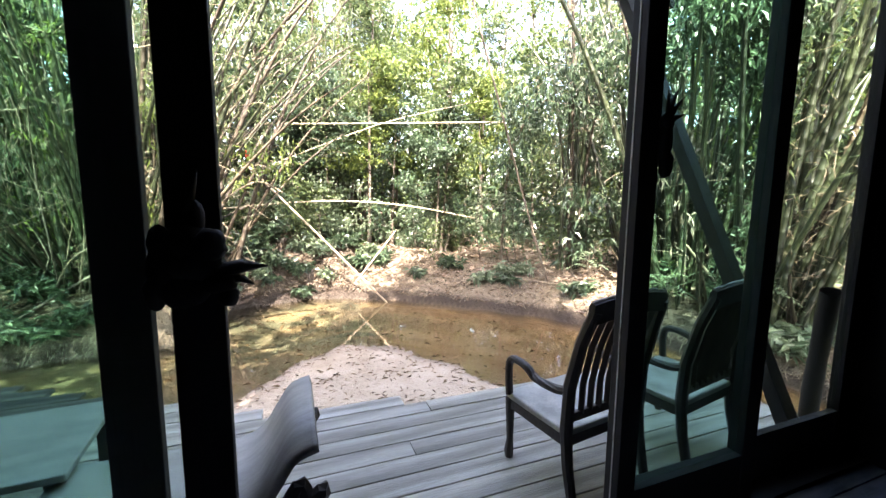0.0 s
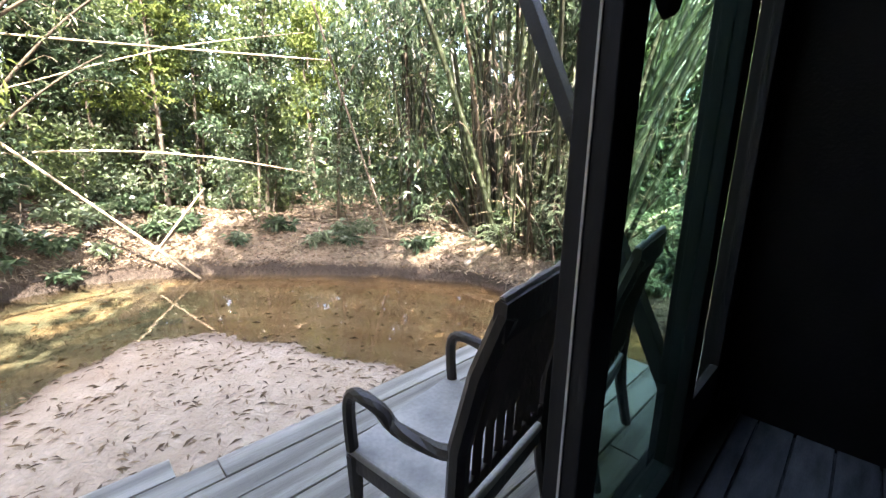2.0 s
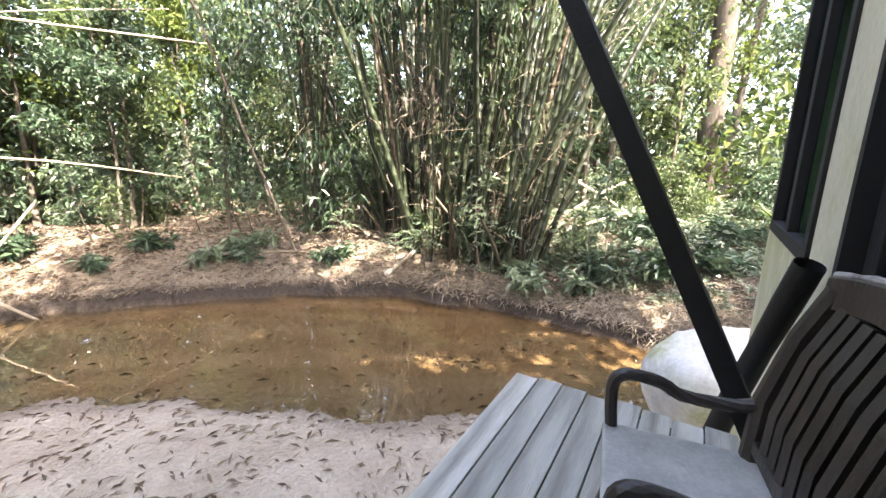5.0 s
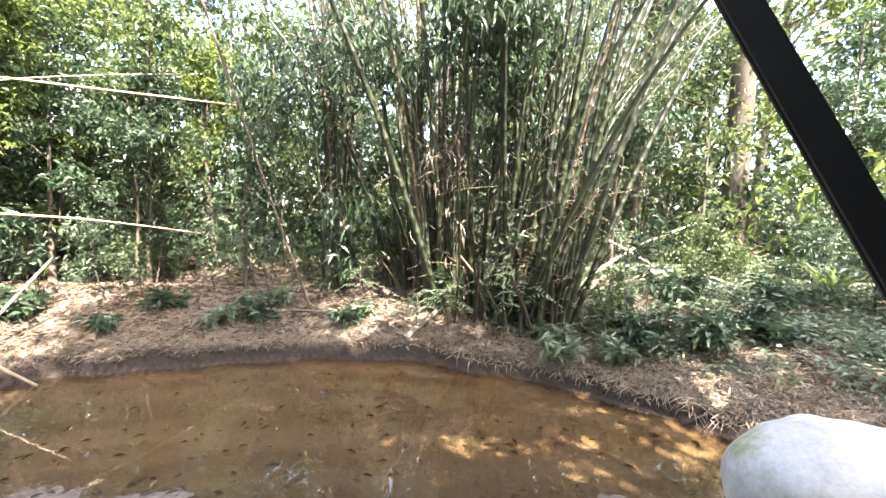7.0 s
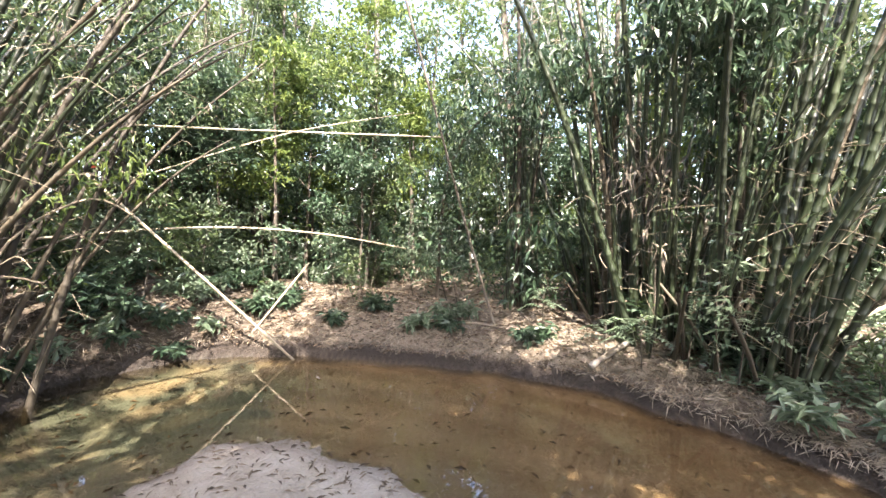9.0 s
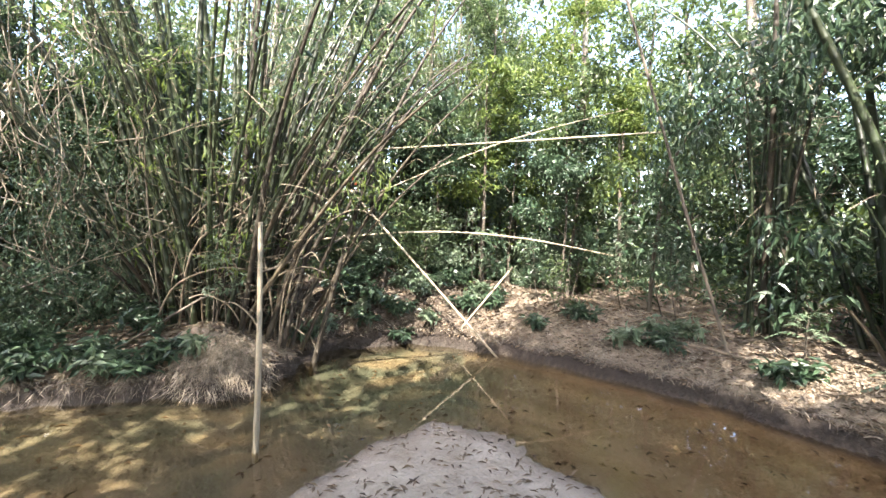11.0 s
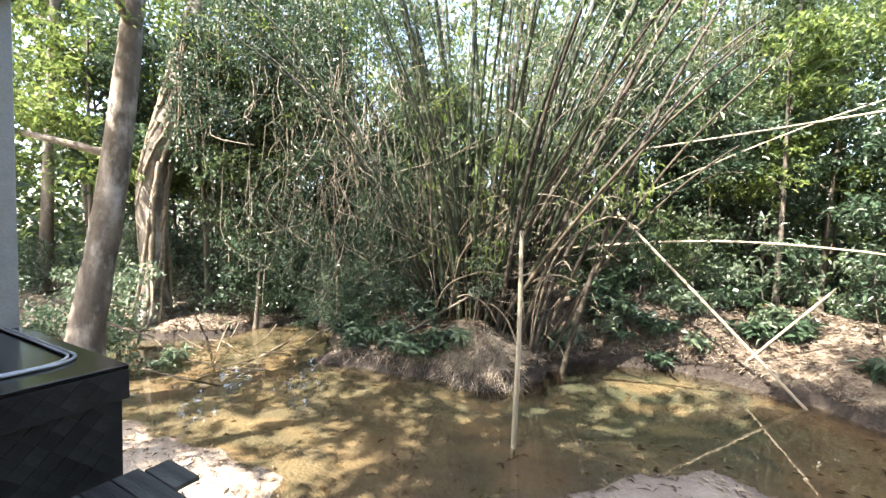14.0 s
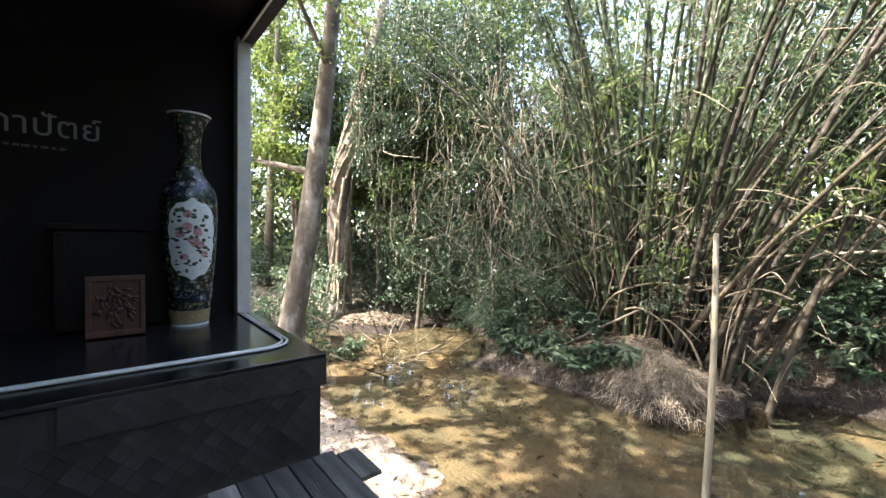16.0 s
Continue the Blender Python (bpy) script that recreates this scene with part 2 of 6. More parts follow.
# ---- mesh helpers ----
def link(name, me, material, parent=None, label=""):
    ob = new(name, me)
    if material and not me.materials:
        me.materials.append(material)
    if parent:
        ob.parent = parent
    if label:
        ob["label"] = label
    return ob


def part(name, bm, material, parent=None, label="", smooth=False):
    me = bpy.data.meshes.new(name)
    bm.normal_update()
    bm.to_mesh(me)
    bm.free()
    if smooth:
        for p in me.polygons:
            p.use_smooth = True
    return link(name, me, material, parent, label)


def thing(name, label, category, at=(0, 0, 0), rz=0.0, group="", kind=""):
    e = new(name)
    e.matrix_basis = pose(*at, 0, 0, rz)
    return tagged(e, label, category, group, kind)


def box_into(bm, c, s, m=None, bevel=0.0):
    mat4 = (m or Matrix()) @ Matrix.Translation(c) @ Matrix.Diagonal((*s, 1))
    r = bmesh.ops.create_cube(bm, size=1.0, matrix=mat4)
    if bevel:
        es = list({e for v in r["verts"] for e in v.link_edges})
        bmesh.ops.bevel(bm, geom=es, offset=bevel, segments=2, affect="EDGES", profile=0.5)
    return bm


def boxbm(c, s, bevel=0.0, m=None):
    return box_into(bmesh.new(), c, s, m, bevel)


def tube_arrays(pts, radii, sides=6, ripple=None):
    """A tube of rings along a line of points."""
    pts = np.asarray(pts, float)
    n = len(pts)
    tan = np.gradient(pts, axis=0)
    tan /= np.linalg.norm(tan, axis=1)[:, None] + 1e-9
    ref = np.array([0.31, 0.95, 0.02]) if abs(tan[0][1]) < 0.9 else np.array([1.0, 0.1, 0.0])
    u = np.cross(tan, ref)
    u /= np.linalg.norm(u, axis=1)[:, None] + 1e-9
    v = np.cross(tan, u)
    a = np.arange(sides) * 2 * np.pi / sides
    r = np.asarray(radii, float).reshape(-1, 1, 1) * np.ones((n, sides, 1))
    if ripple is not None:
        r = r * ripple[:, :, None]
    ring = pts[:, None, :] + r * (np.cos(a)[None, :, None] * u[:, None, :] + np.sin(a)[None, :, None] * v[:, None, :])
    verts = ring.reshape(-1, 3)
    i, j = np.meshgrid(np.arange(n - 1), np.arange(sides), indexing="ij")
    k = (j + 1) % sides
    quads = np.stack([i * sides + j, i * sides + k, (i + 1) * sides + k, (i + 1) * sides + j], -1).reshape(-1, 4)
    return verts, quads


def mesh_np(name, verts, quads, smooth=True):
    me = bpy.data.meshes.new(name)
    verts = np.asarray(verts, np.float32)
    quads = np.asarray(quads, np.int32)
    k = quads.shape[1]
    me.vertices.add(len(verts))
    me.vertices.foreach_set("co", verts.ravel())
    me.loops.add(quads.size)
    me.loops.foreach_set("vertex_index", quads.ravel())
    me.polygons.add(len(quads))
    me.polygons.foreach_set("loop_start", np.arange(len(quads), dtype=np.int32) * k)
    me.polygons.foreach_set("use_smooth", np.full(len(quads), smooth))
    me.update(calc_edges=True)
    me.validate()
    return me


def tube(name, pts, radii, material, parent=None, sides=6, label=""):
    return link(name, mesh_np(name, *tube_arrays(pts, radii, sides)), material, parent, label)


def bezier(p, n=14):
    """Points on a smooth line through the given ones."""
    p = np.asarray(p, float)
    t = np.linspace(0, len(p) - 1, n)
    out = []
    for s in t:
        i = min(int(s), len(p) - 2)
        f = s - i
        p0, p1, p2, p3 = p[max(i - 1, 0)], p[i], p[i + 1], p[min(i + 2, len(p) - 1)]
        out.append(0.5 * ((2 * p1) + (-p0 + p2) * f + (2 * p0 - 5 * p1 + 4 * p2 - p3) * f * f + (-p0 + 3 * p1 - 3 * p2 + p3) * f ** 3))
    return np.array(out)


rng = np.random.default_rng(7)


def leaves(centres, length, width, droop=0.5, rg=rng, fold=0.25, flat=0.0):
    """Folded leaf blades, four corners each, at the centres, turned every way; droop lets their tips hang."""
    n = len(centres)
    az = rg.uniform(0, 2 * np.pi, n)
    pitch = rg.normal(-droop, 0.5, n) * (1 - flat) + rg.normal(0, 0.12, n) * flat
    d = np.stack([np.cos(az) * np.cos(pitch), np.sin(az) * np.cos(pitch), np.sin(pitch)], -1)
    side = np.stack([-np.sin(az), np.cos(az), np.zeros(n)], -1)
    roll = rg.normal(0, 0.6, n) * (1 - flat * 0.7)
    nor = np.cross(d, side)
    side = side * np.cos(roll)[:, None] + nor * np.sin(roll)[:, None]
    nor = np.cross(d, side)
    ln = (length * rg.uniform(0.6, 1.3, n))[:, None]
    wd = (width * rg.uniform(0.7, 1.25, n))[:, None]
    a = centres
    tip = centres + d * ln - nor * ln * 0.12
    l = centres + d * ln * 0.45 + side * wd * 0.5 + nor * wd * fold
    r = centres + d * ln * 0.45 - side * wd * 0.5 + nor * wd * fold
    v = np.stack([a, r, tip, l], 1).reshape(-1, 3)
    q = np.arange(n * 4).reshape(-1, 4)
    return v, q


def sprays(centres, per, spread, rg=rng):
    """Leaf places in small bunches round the centres."""
    c = np.repeat(centres, per, axis=0)
    return c + rg.normal(0, spread, c.shape) * np.array([1, 1, 0.7])


# ---- the lie of the land ----
WATER = -2.55


def seg_dist(px, py, line):
    d = np.full(px.shape, 1e9)
    for (ax, ay), (bx, by) in zip(line[:-1], line[1:]):
        vx, vy = bx - ax, by - ay
        t = np.clip(((px - ax) * vx + (py - ay) * vy) / (vx * vx + vy * vy + 1e-9), 0, 1)
        d = np.minimum(d, np.hypot(px - ax - t * vx, py - ay - t * vy))
    return d


def inside(px, py, poly):
    r = np.zeros(px.shape, bool)
    for (ax, ay), (bx, by) in zip(poly, poly[1:] + poly[:1]):
        c = (ay > py) != (by > py)
        r ^= c & (px < (bx - ax) * (py - ay) / (by - ay + 1e-12) + ax)
    return r


NEAR_SHORE = [(-17.6, 6.0), (-11.5, 6.6), (-8.8, 7.0), (-5.0, 7.3), (-4.5, 6.2), (-2.6, 6.2), (-1.4, 8.5), (0.2, 10.4), (1.4, 11.3), (2.6, 10.6), (3.9, 8.8), (4.5, 7.0), (5.4, 5.2), (7.2, 3.6), (7.8, 1.0), (8.0, -6.0), (8.0, -30.0)]
FAR_SHORE = [(10.6, -30.0), (10.6, -6.0), (10.0, 2.4), (10.4, 5.4), (9.8, 9.0), (8.2, 11.6), (5.6, 14.2), (3.5, 15.9), (1.0, 16.9), (-2.0, 16.2), (-2.6, 14.5), (-2.7, 12.9), (-3.6, 12.4), (-6.5, 12.3), (-9.0, 11.8), (-9.9, 13.2), (-11.6, 15.0), (-13.4, 15.3), (-14.8, 13.6), (-14.3, 11.6), (-16.1, 10.4), (-17.6, 9.4)]
CREEK = NEAR_SHORE + FAR_SHORE


def wob(x, y, s, k=0.0):
    return np.sin(x * s + 1.3 + k) * np.cos(y * s * 0.83 + 0.4 - k) + 0.5 * np.sin(x * s * 2.1 + y * s * 1.7 + k)


def ground_z(x, y):
    """Height of the ground: creek bed, sand spit and the rising banks."""
    x, y = np.asarray(x, float), np.asarray(y, float)
    jx, jy = x + 0.13 * wob(x, y, 2.3), y + 0.13 * wob(y, x, 2.7, 1)
    wet = inside(jx, jy, CREEK)
    dn, df = seg_dist(jx, jy, NEAR_SHORE), seg_dist(jx, jy, FAR_SHORE)
    d = np.minimum(dn, df)
    pool = np.exp(-((x + 0.8) ** 2 / 9.0 + (y - 14.3) ** 2 / 5.0))
    bed = WATER - np.minimum(0.10 * d, 0.34) - 0.03 - 0.5 * pool
    sandz = WATER + 0.16 * (1 - np.exp(-dn / 1.2)) + 0.02 * np.minimum(dn, 4)
    steep = np.clip(0.5 + 0.5 * wob(x, y, 0.6), 0, 1)
    rise = 0.03 + 0.2 * (1 - np.exp(-(df / 0.14) ** 2)) + 0.1 * (1 - np.exp(-(df / 0.6) ** 2)) + (0.9 + 0.45 * steep) * (1 - np.exp(-(df / 2.6) ** 1.4)) + 0.022 * df
    left = np.exp(-((x + 1.0) ** 2 / 14.0 + (y - 19.5) ** 2 / 5.0)) * 1.6
    earth = 0.75 * np.exp(-((x - 0.2) / 2.6) ** 4) * (1 - np.exp(-(df / 0.7) ** 2)) * (y > 15) * np.exp(-np.clip(df - 2, 0, 9) / 2.5)
    bank = WATER + rise + earth + 0.6 * left * (1 - np.exp(-df)) + 0.05 * wob(x, y, 1.9) * np.minimum(df, 1) + 0.025 * wob(x, y, 5.1, 2) * np.minimum(df, 1) + 0.16 * wob(x, y, 0.35) * np.clip(df / 6, 0, 1)
    bank = bank + 0.5 * np.exp(-((x + 4.4) / 2.0) ** 2 - ((y - 13.9) / 1.0) ** 2) * (1 - np.exp(-(df / 0.35) ** 2))
    land = np.where(dn < df, sandz, bank)
    return np.where(wet, bed, land), wet, dn, df


def axis(lo, hi, a, b, fine, coarse):
    return np.unique(np.concatenate([np.linspace(lo, a, coarse), np.arange(a, b, fine), np.linspace(b, hi, coarse)]))


gx, gy = axis(-260, 260, -20, 22, 0.14, 26), axis(-200, 300, -3, 26, 0.14, 26)
GX, GY = np.meshgrid(gx, gy, indexing="ij")
GZ, WET, DN, DF = ground_z(GX, GY)
nz = rng.normal(0, 0.006, GZ.shape)
gv = np.stack([GX, GY, GZ + nz], -1).reshape(-1, 3)
ii, jj = np.meshgrid(np.arange(len(gx) - 1), np.arange(len(gy) - 1), indexing="ij")
NY = len(gy)
gq = np.stack([ii * NY + jj, (ii + 1) * NY + jj, (ii + 1) * NY + jj + 1, ii * NY + jj + 1], -1).reshape(-1, 4)
gme = mesh_np("ground", gv, gq)
att = gme.attributes.new("sandy", "FLOAT", "POINT")
# inner bank painted as shaded: less pale sand in its colour
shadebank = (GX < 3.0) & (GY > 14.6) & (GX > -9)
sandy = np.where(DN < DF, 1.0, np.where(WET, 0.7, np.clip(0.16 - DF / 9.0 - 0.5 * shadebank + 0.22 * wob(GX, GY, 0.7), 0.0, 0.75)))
wet_shade = np.where(WET, np.clip(0.20 + 0.5 * np.exp(-DF / 0.35) + 0.14 * wob(GX, GY, 1.7, 2), 0, 0.6), np.where(DN < DF, np.exp(-(DN / 0.35) ** 2) * 0.6, np.exp(-(DF / (0.34 + 0.08 * wob(GX, GY, 2.1))) ** 4)))
# shade on the inner far bank painted in with the wet tone
wet_shade = np.maximum(wet_shade, np.where((~WET) & (DF < DN) & (GX > -9) & (GY > 14.4), 0.62 * np.clip((5.0 - GX) / 1.2, 0, 1) * np.clip(1.0 + 0.35 * wob(GX, GY, 1.4), 0, 1.2), 0.0))
# undercut shade and wet mud painted as a near-black band at the waterline
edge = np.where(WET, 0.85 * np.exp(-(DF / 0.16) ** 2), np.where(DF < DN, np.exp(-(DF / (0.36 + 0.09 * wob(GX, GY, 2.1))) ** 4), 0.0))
# sun dapples along the flow, painted as lighter sand on the bed
dapple_streak = np.where(WET, np.clip(0.5 + 0.9 * np.sin(DF * 5.5 + 1.9 * wob(GX, GY, 0.8, 1) + 0.6 * wob(GX, GY, 2.2)), 0, 1) * np.clip(0.4 + 0.6 * wob(GX, GY, 0.9, 3), 0, 1) * np.clip(DF / 0.5, 0, 1), 0.0)
att6 = gme.attributes.new("dapple_streak", "FLOAT", "POINT")
att6.data.foreach_set("value", dapple_streak.ravel().astype(np.float32))
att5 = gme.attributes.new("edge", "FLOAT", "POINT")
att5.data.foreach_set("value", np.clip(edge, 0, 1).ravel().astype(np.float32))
att2 = gme.attributes.new("damp_shade", "FLOAT", "POINT")
att2.data.foreach_set("value", wet_shade.ravel().astype(np.float32))
# grey-green silt tone, deepened west of x = -2 to offset strong sunlight
silt = np.where(WET, 1.2 * np.exp(-((GX + 0.3) ** 2 / 14.0 + (GY - 14.3) ** 2 / 7.0)), 0.0) + np.where(WET & (GX < 2.5), np.clip(0.30 + 0.27 * (GX < -2) + 0.24 * wob(GX, GY, 0.8) + 0.12 * wob(GX, GY, 2.4, 1), 0, 0.65), 0.0)
# amber bed colour to the east, darkened to include the shade lying there
amber = np.where(WET, np.clip((GX - 0.5) / 2.5, 0, 1) * np.clip(0.72 + 0.3 * wob(GX, GY, 1.5, 1), 0.2, 1), 0.0)
att4 = gme.attributes.new("amber", "FLOAT", "POINT")
att4.data.foreach_set("value", amber.ravel().astype(np.float32))
att3 = gme.attributes.new("silt", "FLOAT", "POINT")
att3.data.foreach_set("value", np.clip(silt, 0, 1).ravel().astype(np.float32))
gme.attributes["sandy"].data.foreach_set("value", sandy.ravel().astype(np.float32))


def ground_mat():
    m = mat("creek sand and forest soil", (0.13, 0.105, 0.077), 0.95, 0, 0.45, 1.1, 0.7, 14, coords="Object", second=(0.19, 0.158, 0.118), second_at=0.56)
    nt = m.node_tree
    b = nt.nodes["Principled BSDF"]
    soil = b.inputs["Base Color"].links[0].from_socket
    for nd in nt.nodes:
        if nd.type == "BUMP":
            nd.inputs["Strength"].default_value, nd.inputs["Distance"].default_value = 1.0, 0.06
    tc = nt.nodes.new("ShaderNodeTexCoord")
    n = nt.nodes.new("ShaderNodeTexNoise")
    n.inputs["Scale"].default_value, n.inputs["Detail"].default_value = 1.4, 8
    n.inputs["Roughness"].default_value = 0.65
    nt.links.new(tc.outputs["Object"], n.inputs["Vector"])
    r = nt.nodes.new("ShaderNodeValToRGB")
    r.color_ramp.elements[0].color, r.color_ramp.elements[0].position = (0.30, 0.235, 0.17, 1), 0.3
    r.color_ramp.elements[1].color, r.color_ramp.elements[1].position = (0.42, 0.35, 0.27, 1), 0.68
    nt.links.new(n.outputs[0], r.inputs[0])
    a = nt.nodes.new("ShaderNodeAttribute")
    a.attribute_name = "sandy"
    mx = nt.nodes.new("ShaderNodeMix")
    mx.data_type = "RGBA"
    nt.links.new(a.outputs["Fac"], mx.inputs[0])
    nt.links.new(soil, mx.inputs[6])
    nt.links.new(r.outputs[0], mx.inputs[7])
    col = mx.outputs[2]
    # wet soil and painted shade, bed tones, painted sun dapples, undercut shade
    for attr, tone, k in (("damp_shade", (0.045, 0.031, 0.02, 1), 0.92), ("amber", (0.20, 0.13, 0.066, 1), 0.72), ("silt", (0.075, 0.10, 0.085, 1), 0.9), ("dapple_streak", (0.34, 0.265, 0.175, 1), 0.5), ("edge", (0.018, 0.013, 0.009, 1), 0.95)):
        a2 = nt.nodes.new("ShaderNodeAttribute")
        a2.attribute_name = attr
        ml = nt.nodes.new("ShaderNodeMath")
        ml.operation = "MULTIPLY"
        ml.inputs[1].default_value = k
        nt.links.new(a2.outputs["Fac"], ml.inputs[0])
        m2 = nt.nodes.new("ShaderNodeMix")
        m2.data_type = "RGBA"
        nt.links.new(ml.outputs[0], m2.inputs[0])
        nt.links.new(col, m2.inputs[6])
        m2.inputs[7].default_value = tone
        col = m2.outputs[2]
    nt.links.new(col, b.inputs["Base Color"])
    return m


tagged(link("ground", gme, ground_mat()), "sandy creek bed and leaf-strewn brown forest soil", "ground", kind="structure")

wme = mesh_np("water", [(-19, -30, WATER), (12, -30, WATER), (12, 19, WATER), (-19, 19, WATER)], [[0, 1, 2, 3]], False)
tagged(link("water", wme, M_WATER), "shallow clear amber creek water over sand", "water", kind="structure")


def gz(x, y):
    return float(ground_z(np.array([x]), np.array([y]))[0][0])


# ---- the house ----
def slab(name, lo, hi, material, label, category="wall", bevel=0.0):
    c = [(a + b) / 2 for a, b in zip(lo, hi)]
    s = [b - a for a, b in zip(lo, hi)]
    return tagged(part(name, boxbm(c, s, bevel), material), label, category, kind="structure")


WY0, WY1 = 1.20, 1.42
slab("floor", (-2.6, -4.0, -0.14), (3.5, 1.42, -0.02), M_FLOORDARK, "dark lacquered wooden room floor", "floor")
slab("wall_south", (-2.7, -4.1, -0.1), (5.5, -4.0, 3.6), M_ROOMWALL, "dark painted room wall in shadow")
slab("wall_west", (-2.7, -4.0, -0.1), (-2.6, 1.42, 3.6), M_ROOMWALL, "dark painted room wall in shadow")
slab("wall_east", (3.252, -4.0, -0.1), (3.5, 1.298, 3.6), M_ROOMWALL, "dark painted room wall in shadow")
slab("wall_north", (-2.6, WY0, 2.98), (3.25, WY1, 3.6), M_BLACKWOOD, "black timber wall over the sliding doors")
slab("ceiling", (-4.7, -4.0, 3.6), (5.6, 1.9, 3.72), M_ROOMWALL, "dark boarded ceiling and roof overhang", "ceiling")
slab("ceiling_bay", (-4.7, 1.9, 3.6), (-2.5, 4.1, 3.72), M_ROOMWALL, "dark boarded ceiling over the bench bay", "ceiling")

# roof stops short to let light onto the deck; the open rafters are added
tagged(part("eave_beam", boxbm((0.6, 3.22, 3.57), (6.1, 0.12, 0.16), 0.006), M_BLACKWOOD), "black eave beam carried by the braces", "beam")
for rx_ in (-2.3, -0.9, 0.5, 1.9, 3.3):
    tagged(part("rafter", boxbm((rx_, 2.53, 3.68), (0.07, 1.30, 0.10), 0.004), M_BLACKWOOD), "black rafter added between the shortened roof and the eave beam", "rafter")
slab("floor_side", (3.5, -4.0, -0.14), (5.14, 1.30, -0.02), M_FLOORDARK, "dark floor of the side room", "floor")
# indoor boards
for i in range(34):
    y = -3.95 + i * 0.158
    part("floor_board", boxbm((0.45, y + 0.075, -0.010), (6.1, 0.150, 0.020), 0.003), M_FLOORDARK, bpy.data.objects["floor"])

# glazed front
def glazed_panel(name, x0, x1, y, glass, label, z0=0.03, z1=2.98, stile=0.13, bottom=0.27, top=0.10, depth=0.045):
    g = thing(name, label, "sliding door", (0, 0, 0))
    part("stile", boxbm((x0 + stile / 2, y, (z0 + z1) / 2), (stile, depth, z1 - z0), 0.004), M_BLACKWOOD, g)
    part("stile", boxbm((x1 - stile / 2, y, (z0 + z1) / 2), (stile, depth, z1 - z0), 0.004), M_BLACKWOOD, g)
    w = x1 - x0 - 2 * stile
    part("bottom_rail", boxbm(((x0 + x1) / 2, y, z0 + bottom / 2), (w, depth - 0.004, bottom), 0.003), M_BLACKWOOD, g)
    part("top_rail", boxbm(((x0 + x1) / 2, y, z1 - top / 2), (w, depth - 0.004, top), 0.003), M_BLACKWOOD, g)
    p = part("pane", boxbm(((x0 + x1) / 2, y, (z0 + bottom + z1 - top) / 2), (w, 0.006, z1 - z0 - bottom - top)), glass, g)
    p.visible_shadow = False
    return g


glazed_panel("sliding_door", 1.285, 2.20, 1.260, M_GLASS_TEAL, "black framed sliding door with teal tinted glass", stile=0.10, depth=0.08)
glazed_panel("sliding_door", 2.22, 3.25, 1.330, M_GLASS, "black framed fixed glass panel beside the sliding door")
glazed_panel("sliding_door", -1.75, -0.372, 1.330, M_GLASS_TEAL, "black framed sliding door with green tinted glass")
glazed_panel("sliding_door", -2.6, -0.178, 1.260, M_GLASS, "black framed sliding door pushed open")
slab("door_jamb", (3.254, 1.30, 0.0), (3.306, 1.425, 3.6), M_BLACKWOOD, "black timber jamb at the end of the glazing", "jamb")
slab("door_sill", (-2.6, 1.19, -0.02), (3.25, 1.43, 0.028), M_BLACKWOOD, "black timber door sill with tracks", "sill")

part("edge_strip", boxbm((1.2835, 1.26, 1.5), (0.003, 0.005, 2.9)), M_WHITE, bpy.data.objects["sliding_door"], "thin bare metal edge strip")

# ---- deck ----
deck = tagged(new("deck"), "weathered grey timber deck on posts over the creek bank", "deck", kind="structure")
BW = 0.156
row = 0
y = 1.44
while y < 4.1:
    if y + BW < 2.86:
        x1 = 3.46 + 0.02 * math.sin(row * 2.1)
    elif y + BW < 3.02:
        x1 = 0.78
    elif y + BW < 3.2:
        x1 = -0.24
    else:
        x1 = -0.55 - (y - 3.16) * 1.7
    x = -2.56 if y < 4.05 else -2.5
    cuts = [x]
    s = x + 1.2 + 2.4 * ((row * 0.37) % 1)
    while s < x1 - 0.6:
        cuts.append(s)
        s += 3.8
    cuts.append(x1)
    for a, b in zip(cuts[:-1], cuts[1:]):
        o = part("board", boxbm((0, 0, 0), (b - a - 0.004, BW - 0.008, 0.032), 0.004), M_DECK_OLD if y > 3.1 and b < -0.9 else M_DECK, deck)
        o.matrix_basis = pose((a + b) / 2, y + BW / 2, -0.016 + 0.002 * math.sin(row * 3.3 + a), 0.25 * math.sin(row * 1.7), 0, 0.05 * math.sin(row))
    part("batten", boxbm(((x + x1) / 2, y + BW, -0.043), (x1 - x - 0.06, 0.03, 0.014), 0.0), M_BLACKWOOD, deck)
    row += 1
    y += BW
for yy in (1.45, 1.596, 2.064, 2.532, 2.688):
    part("joist", boxbm((0.45, yy, -0.115), (5.9, 0.07, 0.16)), M_DECK, deck)
part("joist", boxbm((-0.85, 2.844, -0.115), (3.2, 0.07, 0.16)), M_DECK, deck)
for px in (-2.2, -0.6, 1.2, 3.2):
    for py in (1.55, 2.7):
        zb = gz(px, py) - 0.05
        part("post", boxbm((px, py, (zb - 0.2) / 2), (0.14, 0.14, -0.2 - zb)), M_DECK, deck)

# cream end wall with a window
cw = tagged(new("wall_end"), "cream plastered house wall stained green with moss", "wall", kind="structure")
WX0, WX1, WZ0, WZ1 = 3.75, 5.05, 0.9, 2.7
WE = 5.2
zb = -2.5
for lo, hi in (((3.31, 1.30, zb), (WE, 1.42, WZ0)), ((3.31, 1.30, WZ1), (WE, 1.42, 3.6)), ((3.31, 1.30, WZ0), (WX0, 1.42, WZ1)), ((WX1, 1.30, WZ0), (WE, 1.42, WZ1)), ((WE - 0.12, -4.0, zb), (WE, 1.30, 3.6))):
    part("wall_section", boxbm([(a + b) / 2 for a, b in zip(lo, hi)], [b - a for a, b in zip(lo, hi)]), M_CREAM, cw)
